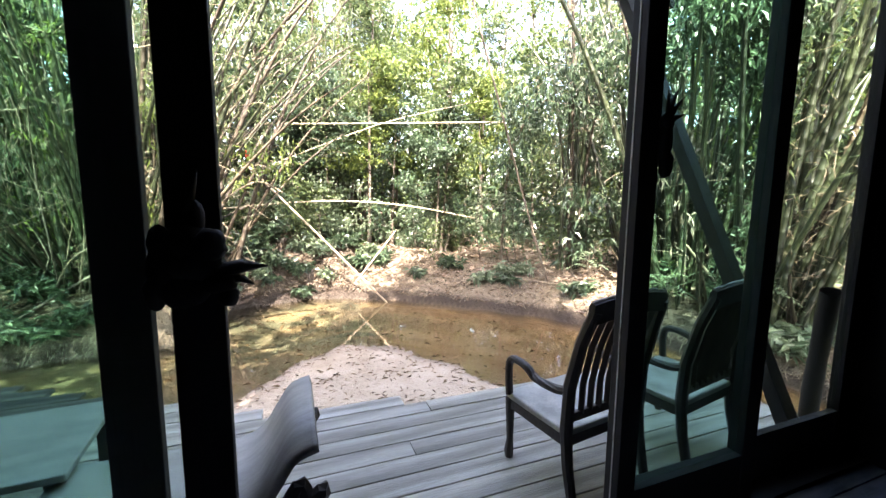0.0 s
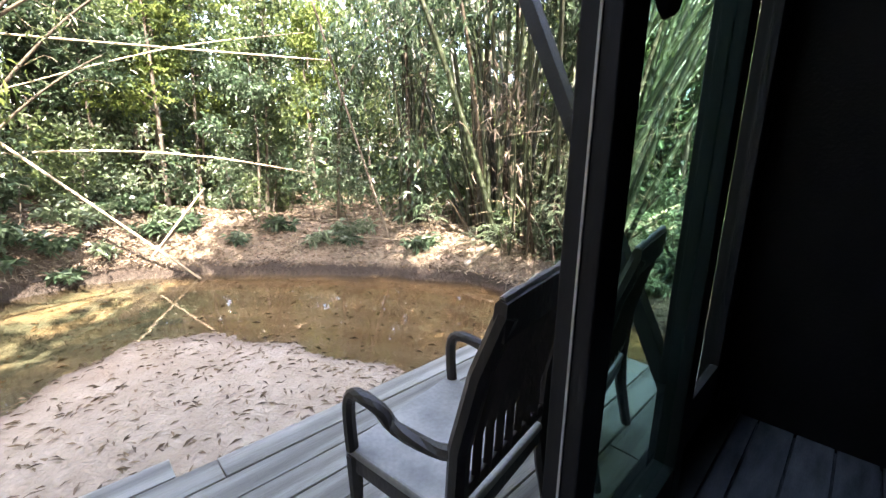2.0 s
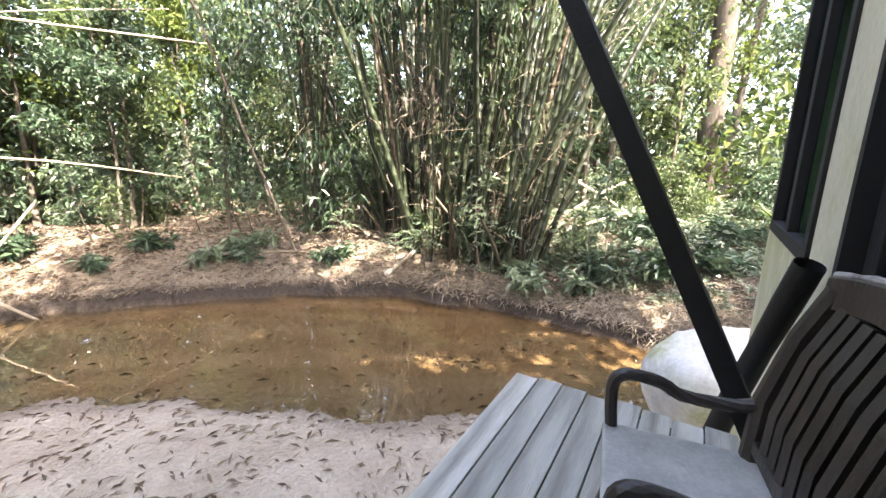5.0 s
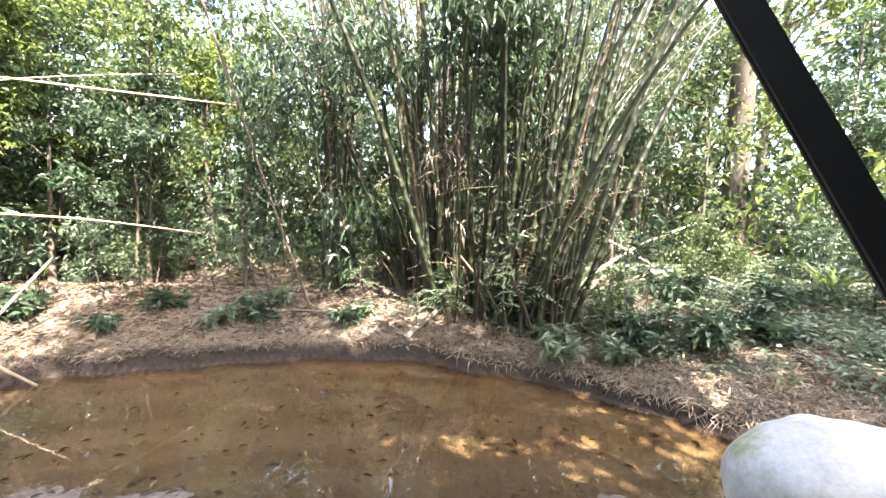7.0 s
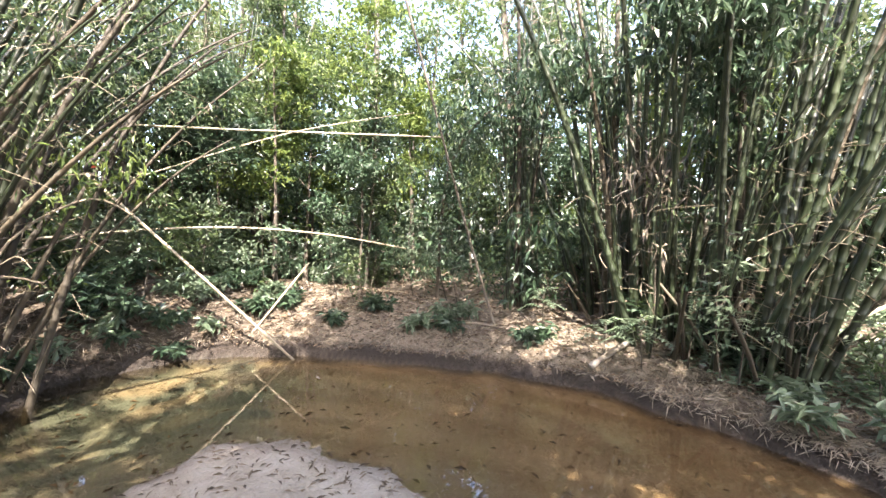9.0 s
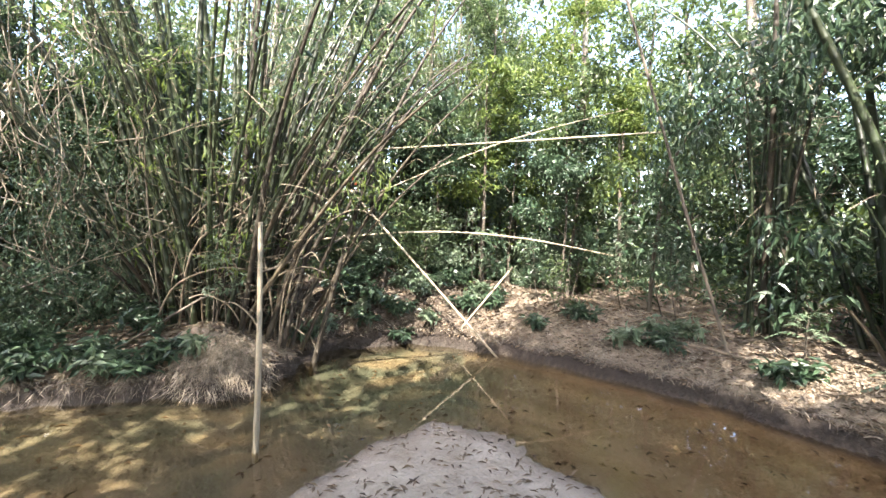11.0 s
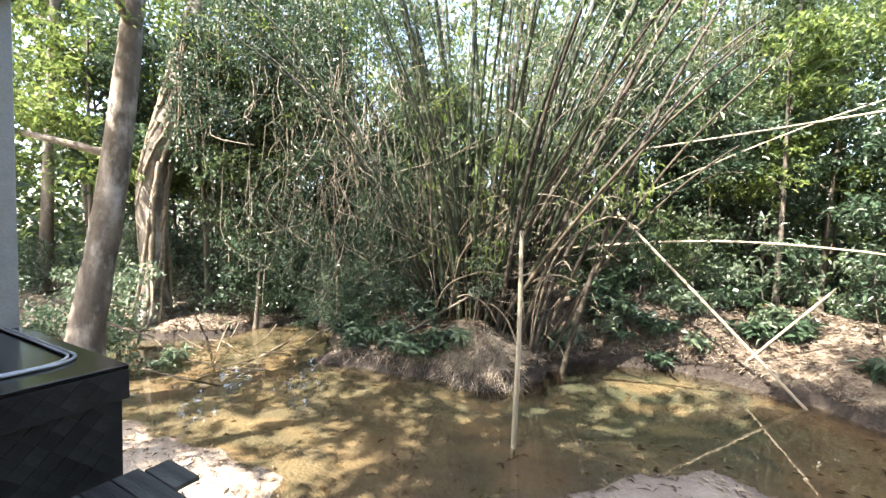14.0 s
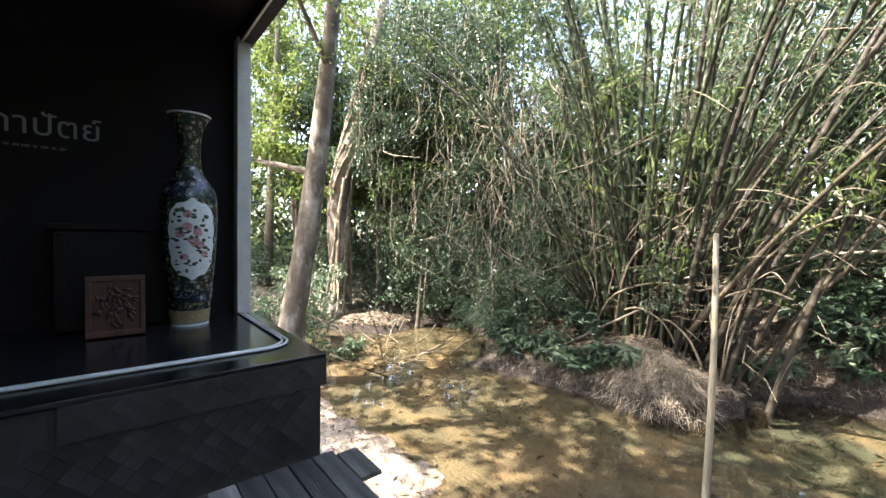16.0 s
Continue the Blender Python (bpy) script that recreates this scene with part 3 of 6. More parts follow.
win = tagged(new("window_1"), "black framed sliding window in the cream wall", "window", kind="structure")
for c, s in ((((WX0 + WX1) / 2, 1.40, WZ0 + 0.04), (WX1 - WX0, 0.08, 0.08)), (((WX0 + WX1) / 2, 1.40, WZ1 - 0.04), (WX1 - WX0, 0.08, 0.08)), ((WX0 + 0.04, 1.40, (WZ0 + WZ1) / 2), (0.08, 0.08, WZ1 - WZ0 - 0.16)), ((WX1 - 0.04, 1.40, (WZ0 + WZ1) / 2), (0.08, 0.08, WZ1 - WZ0 - 0.16)), ((4.45, 1.40, (WZ0 + WZ1) / 2), (0.10, 0.06, WZ1 - WZ0 - 0.16))):
    part("window_frame", boxbm(c, s, 0.004), M_BLACKWOOD, win)
part("pane", boxbm(((WX0 + WX1) / 2, 1.38, (WZ0 + WZ1) / 2), (WX1 - WX0 - 0.16, 0.006, WZ1 - WZ0 - 0.16)), M_GLASS_TEAL, win)

# crossing roof braces
def round_brace(name, a, b, w, label):
    a, b = Vector(a), Vector(b)
    o = tube(name, bezier([a, (a + b) / 2 + Vector((0, 0.02, 0.015)), b], 8), [w / 2 * (1 + 0.06 * math.sin(i * 2.2)) for i in range(8)], M_BRACE, sides=12)
    return tagged(o, label, "brace")


rb = thing("roof_brace", "slanting black steel channel brace holding the roof edge", "brace")
ra, rb_ = Vector((3.06, 1.475, 0.0)), Vector((3.06, 3.21, 3.52))
rb.matrix_basis = Matrix.Translation((ra + rb_) / 2) @ (rb_ - ra).to_track_quat("Z", "X").to_matrix().to_4x4()
rl = (rb_ - ra).length
part("web", boxbm((0.04, 0, 0), (0.010, 0.090, rl), 0.002), M_BRACE, rb)
part("flange", boxbm((0, 0.050, 0), (0.090, 0.010, rl), 0.002), M_BRACE, rb)
part("flange", boxbm((0, -0.050, 0), (0.090, 0.010, rl), 0.002), M_BRACE, rb)
part("lip", boxbm((-0.04, 0.034, 0), (0.010, 0.022, rl), 0.002), M_BRACE, rb)
part("lip", boxbm((-0.04, -0.034, 0), (0.010, 0.022, rl), 0.002), M_BRACE, rb)
round_brace("crossing_brace", (3.84, 1.79, -0.9), (3.30, 1.50, 1.0), 0.115, "round dark brace crossing the roof brace")


# ---- chairs ----
def armchair(at, rz, label):
    c = thing("armchair", label, "chair", at, rz, "armchairs on the deck")
    W, D, SH = 0.63, 0.50, 0.42
    bm = boxbm((0, 0.0, SH - 0.018), (W - 0.02, D, 0.036), 0.01)
    part("seat", bm, M_SEAT, c, "dusty worn grey seat board")
    for sx in (-1, 1):
        x = sx * (W / 2 - 0.03)
        # front leg, turned a little at its foot
        part("front_leg", tubes_bm([(x, D / 2 - 0.03, 0.0), (x, D / 2 - 0.028, 0.05), (x, D / 2 - 0.035, 0.12), (x, D / 2 - 0.03, 0.30), (x, D / 2 - 0.03, SH - 0.03)], [0.026, 0.030, 0.021, 0.028, 0.032], 8), M_CHAIR, c)
        part("back_leg", tubes_bm([(x, -D / 2 - 0.05, 0.0), (x, -D / 2 + 0.0, 0.22), (x, -D / 2 + 0.02, SH - 0.02)], [0.026, 0.03, 0.032], 8), M_CHAIR, c)
        # back post
        part("back_post", tubes_bm([(x, -D / 2 + 0.02, SH - 0.02), (x, -D / 2 + 0.01, 0.65), (x * 0.98, -D / 2 - 0.045, 0.89), (x * 0.89, -D / 2 - 0.10, 1.06)], [0.034, 0.033, 0.031, 0.03], 8), M_CHAIR, c)
        # arm: front post curving over into the arm
        xo = x * 1.03
        pts = bezier([(xo, D / 2 - 0.03, SH - 0.01), (xo, D / 2 - 0.02, 0.52), (xo, D / 2 - 0.025, 0.61), (xo, D / 2 - 0.075, 0.645), (xo, D / 2 - 0.18, 0.635), (xo, 0.0, 0.60), (xo * 0.985, -D / 2 + 0.10, 0.60), (x, -D / 2 + 0.01, 0.63)], 22)
        part("arm", tubes_bm(pts, [0.024] * 22, 8), M_CHAIR, c)
        part("side_rail", boxbm((x, 0, SH - 0.066), (0.03, D - 0.08, 0.06), 0.005), M_CHAIR, c)
    part("front_rail", boxbm((0, D / 2 - 0.03, SH - 0.066), (W - 0.12, 0.03, 0.06), 0.005), M_CHAIR, c)
    part("back_rail", boxbm((0, -D / 2 + 0.015, SH + 0.06), (W - 0.11, 0.028, 0.05), 0.005), M_CHAIR, c)
    part("back_rail", boxbm((0, -D / 2 + 0.02, SH - 0.066), (W - 0.11, 0.03, 0.06), 0.005), M_CHAIR, c)
    # curved top rail, weathered on its upper edge
    n = 13
    bm = bmesh.new()
    grid = []
    for i in range(n):
        f = i / (n - 1) * 2 - 1
        x = f * (W / 2 - 0.035)
        yb = -D / 2 - 0.092 - 0.03 * (1 - f * f)
        zc = 1.045 + 0.035 * (1 - f * f)
        grid.append([bm.verts.new((x, yb + dy, zc + dz)) for dy, dz in ((0.020, -0.05), (0.012, 0.045), (0.0, 0.058), (-0.022, 0.05), (-0.018, -0.05))])
    for a, b in zip(grid[:-1], grid[1:]):
        for k in range(5):
            bm.faces.new((a[k], a[(k + 1) % 5], b[(k + 1) % 5], b[k]))
    bm.faces.new(grid[0])
    bm.faces.new(list(reversed(grid[-1])))
    bmesh.ops.recalc_face_normals(bm, faces=bm.faces)
    tr_ = part("top_rail", bm, M_CHAIR, c, "curved top rail")
    edge = [(f * (W / 2 - 0.042), -D / 2 - 0.097 - 0.03 * (1 - f * f), 1.101 + 0.035 * (1 - f * f)) for f in np.linspace(-1, 1, 13)]
    part("worn_edge", tubes_bm(edge, [0.011 + 0.003 * math.sin(i * 2.3) for i in range(13)], 8), M_TOPRAIL, tr_, "weathered grey top edge")
    for i in range(7):
        x = -0.195 + i * 0.065
        o = part("slat", tubes_bm([(x, -D / 2 + 0.01, SH + 0.07), (x, -D / 2 + 0.005, 0.65), (x, -D / 2 - 0.04, 0.86), (x * 0.95, -D / 2 - 0.098, 1.02)], [0.019] * 4, 4), M_CHAIR, c)
    return c


def tubes_bm(pts, radii, sides=8):
    v, q = tube_arrays(pts, radii, sides)
    bm = bmesh.new()
    vs = [bm.verts.new(p) for p in v]
    for f in q:
        bm.faces.new([vs[k] for k in f])
    bm.faces.new(vs[:sides][::-1])
    bm.faces.new(vs[-sides:])
    bmesh.ops.recalc_face_normals(bm, faces=bm.faces)
    return bm


armchair((1.53, 1.835, 0), 8, "dark wooden slat-back armchair with worn grey seat on the deck")
armchair((2.34, 1.85, 0), 10, "dark wooden slat-back armchair beside the deck end")

# chaise with a scrolled head
lo = thing("chaise", "greyed wooden chaise with a scrolled head and black ends", "chaise", (0, 0, 0))
prof = [(-1.0, 0.36), (-0.5, 0.345), (-0.28, 0.35), (-0.17, 0.40), (-0.10, 0.50), (-0.03, 0.60), (0.065, 0.635)]
pp = bezier([(a, 0, b) for a, b in prof], 28)
bm = bmesh.new()
th = 0.035
rows_ = []
for i, p in enumerate(pp):
    t = pp[min(i + 1, 27)] - pp[max(i - 1, 0)]
    nrm = np.array([-t[2], 0, t[0]])
    nrm /= np.linalg.norm(nrm)
    lo_, hi_ = p - nrm * th, p
    rows_.append([bm.verts.new((q[0], yy, q[2])) for q, yy in ((hi_, 1.52), (hi_, 2.18), (lo_, 2.18), (lo_, 1.52))])
for a, b in zip(rows_[:-1], rows_[1:]):
    for k in range(4):
        bm.faces.new((a[k], a[(k + 1) % 4], b[(k + 1) % 4], b[k]))
bm.faces.new(rows_[0])
bm.faces.new(rows_[-1][::-1])
bmesh.ops.recalc_face_normals(bm, faces=bm.faces)
part("seat", bm, M_LOUNGE, lo, "grey varnished curved seat panel", True)
for yy in (1.54, 2.16):
    sc = bezier([(-0.97, yy, 0.30), (-0.4, yy, 0.30), (-0.1, yy, 0.36), (0.0, yy, 0.47), (0.03, yy, 0.40), (0.09, yy, 0.43), (0.05, yy, 0.36)], 24)
    part("side_frame", tubes_bm(sc, [0.03] * 24, 6), M_CHAIR, lo, "black carved side frame")
    for xx in (-0.92, -0.2):
        part("leg", boxbm((xx, yy, 0.15), (0.06, 0.05, 0.30), 0.006), M_CHAIR, lo)

# ---- bench bay ----
BX, BY = -2.57, 4.05
bench = thing("bench", "black lacquered built-in bench clad in charcoal diamond tiles", "bench", (0, 0, 0))
part("body", boxbm(((BX - 0.03 - 4.6) / 2, (0.6 + BY - 0.03) / 2, 0.345 - 0.35), (BX - 0.03 + 4.6, BY - 0.03 - 0.6, 0.62 + 0.7)), M_TILE, bench, "charcoal tiled bench body")
part("top", boxbm(((BX - 4.6) / 2, (0.6 + BY) / 2, 0.685), (BX + 4.6, BY - 0.6, 0.03), 0.006), M_BENCH, bench, "black lacquered bench top")
part("trim", boxbm((BX - 0.012, (2.68 + BY) / 2, 0.575), (0.03, BY - 2.68, 0.19), 0.004), M_TILE, bench, "charcoal tiled edge board")
part("trim", boxbm(((BX - 0.03 - 4.6) / 2, BY - 0.012, 0.575), (BX - 0.03 + 4.6, 0.03, 0.19), 0.004), M_TILE, bench, "charcoal tiled edge board")
# diamond tiles on the faces
def diamonds(parent, x, y0, y1, z0, z1, s):
    me = None
    k = 0
    zr = z0 + s / 2
    while zr < z1 - s * 0.3:
        yc = y0 + s / 2 + (s / 2 if k % 2 else 0)
        while yc < y1 - s * 0.4:
            if me is None:
                bm = bmesh.new()
                h = s * 0.485
                a = [bm.verts.new(p) for p in ((0.003, -h, 0), (0.003, 0, -h), (0.003, h, 0), (0.003, 0, h))]
                b = [bm.verts.new((-0.004, v.co.y * 1.04, v.co.z * 1.04)) for v in a]
                bm.faces.new(a)
                for i in range(4):
                    bm.faces.new((a[i], b[i], b[(i + 1) % 4], a[(i + 1) % 4]))
                bmesh.ops.recalc_face_normals(bm, faces=bm.faces)
                me = bpy.data.meshes.new("tile")
                bm.to_mesh(me)
                bm.free()
                me.materials.append(M_TILE)
            o = new("tile", me)
            o.parent = parent
            o.location = (x, yc, zr)
            yc += s
        zr += s / 2
        k += 1


diamonds(bench.children[0], BX - 0.029, 2.3, BY - 0.05, -0.02, 0.48, 0.125)
diamonds(bench.children[2], BX + 0.004, 2.70, BY - 0.02, 0.49, 0.665, 0.125)
# white curved track
R_ = 0.22
pts = [(-4.5, BY - 0.11, 0.708)] + [(-3.03 - 0 + R_ * math.sin(a) - R_ + 0.16, BY - 0.11 - R_ + R_ * math.cos(a), 0.708) for a in np.linspace(0, math.pi / 2, 9)] + [(-2.87, 0.7, 0.708)]
tr = thing("window_track", "white curved aluminium track on the bench top", "track")
for k, dz in enumerate((0.0, 0.030)):
    pk = [(p[0] - dz, p[1] - dz, p[2] + 0.004) for p in pts]
    tube("rail", pk, [0.011] * len(pk), M_WHITE, tr, 6)
slab("wall_bay", (-4.7, 0.5, -0.2), (-4.6, BY - 0.05, 3.6), M_ROOMWALL, "black painted back wall of the bench bay")
slab("wall_bay_side", (-4.6, 0.5, -0.2), (-2.6, 0.6, 3.6), M_ROOMWALL, "black painted side wall of the bench bay")
tagged(part("corner_post", boxbm((-4.52, BY - 0.09, 2.12), (0.16, 0.13, 2.84), 0.006), M_WHITE), "white corner post of the open bay", "post")
tagged(part("header_beam", boxbm((-3.6, BY - 0.06, 3.55), (2.2, 0.14, 0.10), 0.006), M_BLACKWOOD), "black header beam over the open bay", "beam")
tagged(part("header_track", boxbm((-3.6, BY - 0.115, 3.49), (2.2, 0.02, 0.02)), M_WHITE), "thin white track under the header", "track")


def lathe(prof, sides=40, z0=0.0):
    bm = bmesh.new()
    rings = [[bm.verts.new((r * math.cos(2 * math.pi * k / sides), r * math.sin(2 * math.pi * k / sides), z + z0)) for k in range(sides)] for r, z in prof]
    for a, b in zip(rings[:-1], rings[1:]):
        for k in range(sides):
            bm.faces.new((a[k], a[(k + 1) % sides], b[(k + 1) % sides], b[k]))
    bmesh.ops.recalc_face_normals(bm, faces=bm.faces)
    return bm


VH = 1.89
def vase_r(f):
    ks = [(0, 0.150), (0.03, 0.150), (0.10, 0.165), (0.30, 0.205), (0.50, 0.225), (0.60, 0.222), (0.66, 0.195), (0.70, 0.130), (0.75, 0.095), (0.85, 0.088), (0.93, 0.105), (0.97, 0.140), (1.0, 0.178)]
    return float(np.interp(f, [k[0] for k in ks], [k[1] for k in ks]))


vase = thing("vase", "tall dark enamelled porcelain floor vase with white flower panel", "vase", (-4.20, 3.447, 0.70), -2)
fs = np.linspace(0, 1, 60)
sm = [np.mean([vase_r(min(1, max(0, f + d))) for d in (-0.02, -0.01, 0, 0.01, 0.02)]) for f in fs]
bm = lathe([(r, f * VH) for r, f in zip(sm, fs)] + [(0.13, 0.985 * VH), (0.08, 0.9 * VH), (0.08, 0.7 * VH)])
part("body", bm, M_PORC, vase, "dark gold and green enamelled body", True)
for f0, f1, mt in ((0.0, 0.012, M_PORC_WHITE), (0.015, 0.075, M_GOLD), (0.115, 0.165, M_PORC_BLUE), (0.60, 0.685, M_PORC_BLUE), (0.993, 1.0, M_PORC_WHITE)):
    q = np.linspace(f0, f1, 6)
    part("band", lathe([(np.interp(f, fs, sm) + 0.0025, f * VH) for f in q]), mt, vase, "", True)
# white panel with painted flowers, laid on the belly
def patch(f0, f1, half, lift, material, fc=0.0, name="panel", n=14):
    bm = bmesh.new()
    grid = []
    for i in range(n + 1):
        f = f0 + (f1 - f0) * i / n
        t = (i / n * 2 - 1)
        w = half * (1 - abs(t) ** 3.2) ** 0.5 * (1 + 0.05 * math.cos(i * 2.2)) + 0.02
        r = np.interp(f, fs, sm) + lift
        grid.append([bm.verts.new((r * math.cos(fc + w * (k / 8 * 2 - 1)), r * math.sin(fc + w * (k / 8 * 2 - 1)), f * VH)) for k in range(9)])
    for a, b in zip(grid[:-1], grid[1:]):
        for k in range(8):
            bm.faces.new((a[k], a[k + 1], b[k + 1], b[k]))
    return part(name, bm, material, vase, "", True)


patch(0.22, 0.60, 0.85, 0.003, M_PORC_WHITE).name = "flower_panel"
for k in range(11):
    fc, f = rng.normal(0.0, 0.26), rng.uniform(0.30, 0.53)
    patch(f, f + rng.uniform(0.026, 0.040), rng.uniform(0.10, 0.17), 0.0045 + 0.0002 * k, M_ROSE, fc, "painted_flower", 5)
for k in range(60):
    fc, f = rng.normal(0.0, 0.36), rng.uniform(0.25, 0.57)
    if abs(fc) < 0.72:
        patch(f, f + rng.uniform(0.006, 0.020), rng.uniform(0.025, 0.085), 0.0068 + 0.0001 * k, M_LEAFPAINT, fc, "painted_leaf", 4)

plq = thing("carved_plaque", "small reddish carved wooden relief plaque on the bench", "plaque", (-3.98, 2.92, 0.702), 0)
part("panel", boxbm((0, 0, 0.27), (0.035, 0.40, 0.54), 0.006, pose(0, 0, 0, 0, -6, 0)), M_PLAQUE, plq)
for c, s in (((0.03, 0, 0.03), (0.03, 0.42, 0.05)), ((0.03, 0, 0.52), (0.03, 0.42, 0.05)), ((0.03, -0.19, 0.275), (0.03, 0.04, 0.44)), ((0.03, 0.19, 0.275), (0.03, 0.04, 0.44))):
    part("frame", boxbm(c, s, 0.006, pose(0, 0, 0, 0, -6, 0)), M_PLAQUE, plq)
for k in range(64):
    a = rng.uniform(0, 6.28)
    rr = rng.uniform(0.0, 0.155)
    bm = bmesh.new()
    bmesh.ops.create_icosphere(bm, subdivisions=1, radius=1.0, matrix=pose(0, 0, 0, 0, -6, 0) @ Matrix.Translation((0.022, rr * math.cos(a), 0.27 + 1.3 * rr * math.sin(a))) @ Euler((rng.uniform(0, 3), 0, 0)).to_matrix().to_4x4() @ Matrix.Diagonal((rng.uniform(0.018, 0.034), rng.uniform(0.02, 0.05), rng.uniform(0.010, 0.022), 1)))
    part("scroll", bm, M_PLAQUE, plq, "", True)
plq.scale = (0.88, 0.88, 0.88)
cab = thing("carved_cabinet", "dark carved wooden cabinet against the black wall", "cabinet", (-4.46, 2.95, 0.702), 0)
part("body", boxbm((0, 0, 0.42), (0.20, 0.82, 0.84), 0.01), M_DARKWOOD, cab)
part("top", boxbm((0.01, 0, 0.865), (0.24, 0.90, 0.05), 0.008), M_DARKWOOD, cab)
for yy in (-0.38, 0.38):
    part("pilaster", boxbm((0.105, yy, 0.42), (0.03, 0.07, 0.80), 0.006), M_DARKWOOD, cab)

sign = thing("wall_lettering", "grey painted lettering on the black wall", "lettering", (-4.594, 2.84, 2.32), 0)
txt = bpy.data.curves.new("letters", "FONT")
txt.body = "\u0e16\u0e32\u0e1b\u0e31\u0e15\u0e22\u0e4c"
txt.size, txt.align_x, txt.extrude = 0.245, "RIGHT", 0.002
tmp = bpy.data.objects.new("tmp", txt)
scene.collection.objects.link(tmp)
dg = bpy.context.evaluated_depsgraph_get()
tme = bpy.data.meshes.new_from_object(tmp.evaluated_get(dg))
bpy.data.objects.remove(tmp)
o = link("letters", tme, M_LETTER, sign)
o.matrix_basis = pose(0, 0, 0, 90, 0, 90)
for k, w_ in enumerate((0.05, 0.03, 0.04, 0.05, 0.025, 0.045, 0.03, 0.04)):
    part("line_bar", boxbm((0, -0.64 + k * 0.055, -0.10), (0.003, w_, 0.020)), M_LETTER_SMALL, sign, "line of small grey writing" if k == 0 else "")

# boulder
bm = bmesh.new()
bmesh.ops.create_icosphere(bm, subdivisions=4, radius=1.0)
for v in bm.verts:
    p = v.co.copy()
    k = 1 + 0.22 * noise.noise(p * 1.3 + Vector((3, 1, 2))) + 0.06 * noise.noise(p * 4)
    v.co = Vector((p.x * 1.02 * k, p.y * 1.05 * k, max(-0.85, p.z * 0.98 * k)))
bl = tagged(part("boulder", bm, M_ROCK, None, "", True), "large pale rounded boulder at the foot of the wall", "boulder")
bl.matrix_basis = pose(7.35, 1.25, -1.70, 0, 0, 15)


# low table behind the chaise
lt = thing("low_table", "low grey wooden table on the deck", "table", (-1.45, 2.35, 0), 4)
part("tabletop", boxbm((0, 0, 0.395), (1.0, 0.72, 0.035), 0.008), M_LOUNGE, lt)
for sx in (-1, 1):
    for sy in (-1, 1):
        part("leg", boxbm((sx * 0.44, sy * 0.30, 0.19), (0.06, 0.06, 0.375), 0.005), M_CHAIR, lt)


def ornament(name, at, label, blobs, spikes):
    o = thing(name, label, "ornament", at)
    o.scale = (0.92, 0.92, 0.92)
    for c, r in blobs:
        bm = bmesh.new()
        bmesh.ops.create_icosphere(bm, subdivisions=3, radius=1.0, matrix=Matrix.Translation(c) @ Matrix.Diagonal((*r, 1)))
        for v in bm.verts:
            v.co += (v.co - Vector(c)) * 0.16 * noise.noise(v.co * 55)
        part("carved_leaf", bm, M_BLACKWOOD, o, "", True)
    for a, b, r in spikes:
        part("carved_tip", tubes_bm([a, (np.array(a) + b) / 2 + np.array([0, 0, 0.01]), b], [r, r * 0.8, 0.002], 6), M_BLACKWOOD, o, "", True)
    return o


ornament("carved_ornament", (-0.245, 1.195, 1.40), "black carved wooden ornament fixed on the door stile", [((0, 0, 0), (0.09, 0.035, 0.05)), ((-0.06, 0, 0.0), (0.05, 0.03, 0.07)), ((0.05, -0.01, 0.06), (0.045, 0.03, 0.05)), ((0.07, -0.01, -0.05), (0.05, 0.03, 0.03)), ((0.02, 0, 0.14), (0.022, 0.02, 0.05)), ((-0.09, 0, -0.07), (0.03, 0.02, 0.05)), ((-0.02, 0, -0.06), (0.07, 0.03, 0.06)), ((0.0, 0, 0.07), (0.05, 0.03, 0.06)), ((-0.07, 0, 0.07), (0.03, 0.025, 0.05)), ((0.09, -0.01, -0.09), (0.03, 0.02, 0.03))], [((0.06, -0.01, -0.02), (0.20, -0.01, -0.005), 0.025), ((0.10, -0.01, -0.04), (0.16, -0.01, -0.06), 0.015), ((0.0, 0, 0.15), (0.03, 0, 0.27), 0.015)])
ornament("carved_ornament", (1.385, 1.195, 1.80), "black carved leaf ornament fixed on the door stile", [((0, 0, 0), (0.03, 0.025, 0.12)), ((0.01, 0, -0.08), (0.035, 0.025, 0.06)), ((0.0, 0, 0.09), (0.035, 0.025, 0.04))], [((0, 0, 0.09), (0.09, 0, 0.20), 0.014), ((0, 0, 0.10), (0.05, 0, 0.23), 0.014), ((0, 0, 0.08), (0.10, 0, 0.13), 0.014), ((0, 0, 0.1), (0.0, 0, 0.22), 0.012)])


# ---- bamboo ----
def culm_mesh(i, length, r0, lean, arch):
    """One culm from the origin, leaning towards +x and arching over, with swollen nodes."""
    pts, rad = [], []
    n_nodes = int(length / 0.42)
    for k in range(n_nodes + 1):
        for off in (-0.025, 0.0, 0.025) if 0 < k < n_nodes else (0.0,):
            s = min(length, k * 0.42 + off)
            f = s / length
            a = lean + arch * f ** 1.8
            x = s * math.sin(lean) + arch * length * f ** 2.8 / 2.8 * math.cos(lean)
            z = s * math.cos(lean) - arch * length * f ** 2.8 / 2.8 * math.sin(lean) * 1.5 - 0.18 * arch * arch * length * f ** 4
            pts.append((x, 0.07 * math.sin(f * 5 + i) * f * 2, z))
            rad.append(r0 * 1.08 * (1 - 0.72 * f ** 1.6) * (1.13 if off == 0.0 and 0 < k < n_nodes else 1.0))
    me = mesh_np("culm", *tube_arrays(pts, rad, 6))
    return me, np.array(pts)


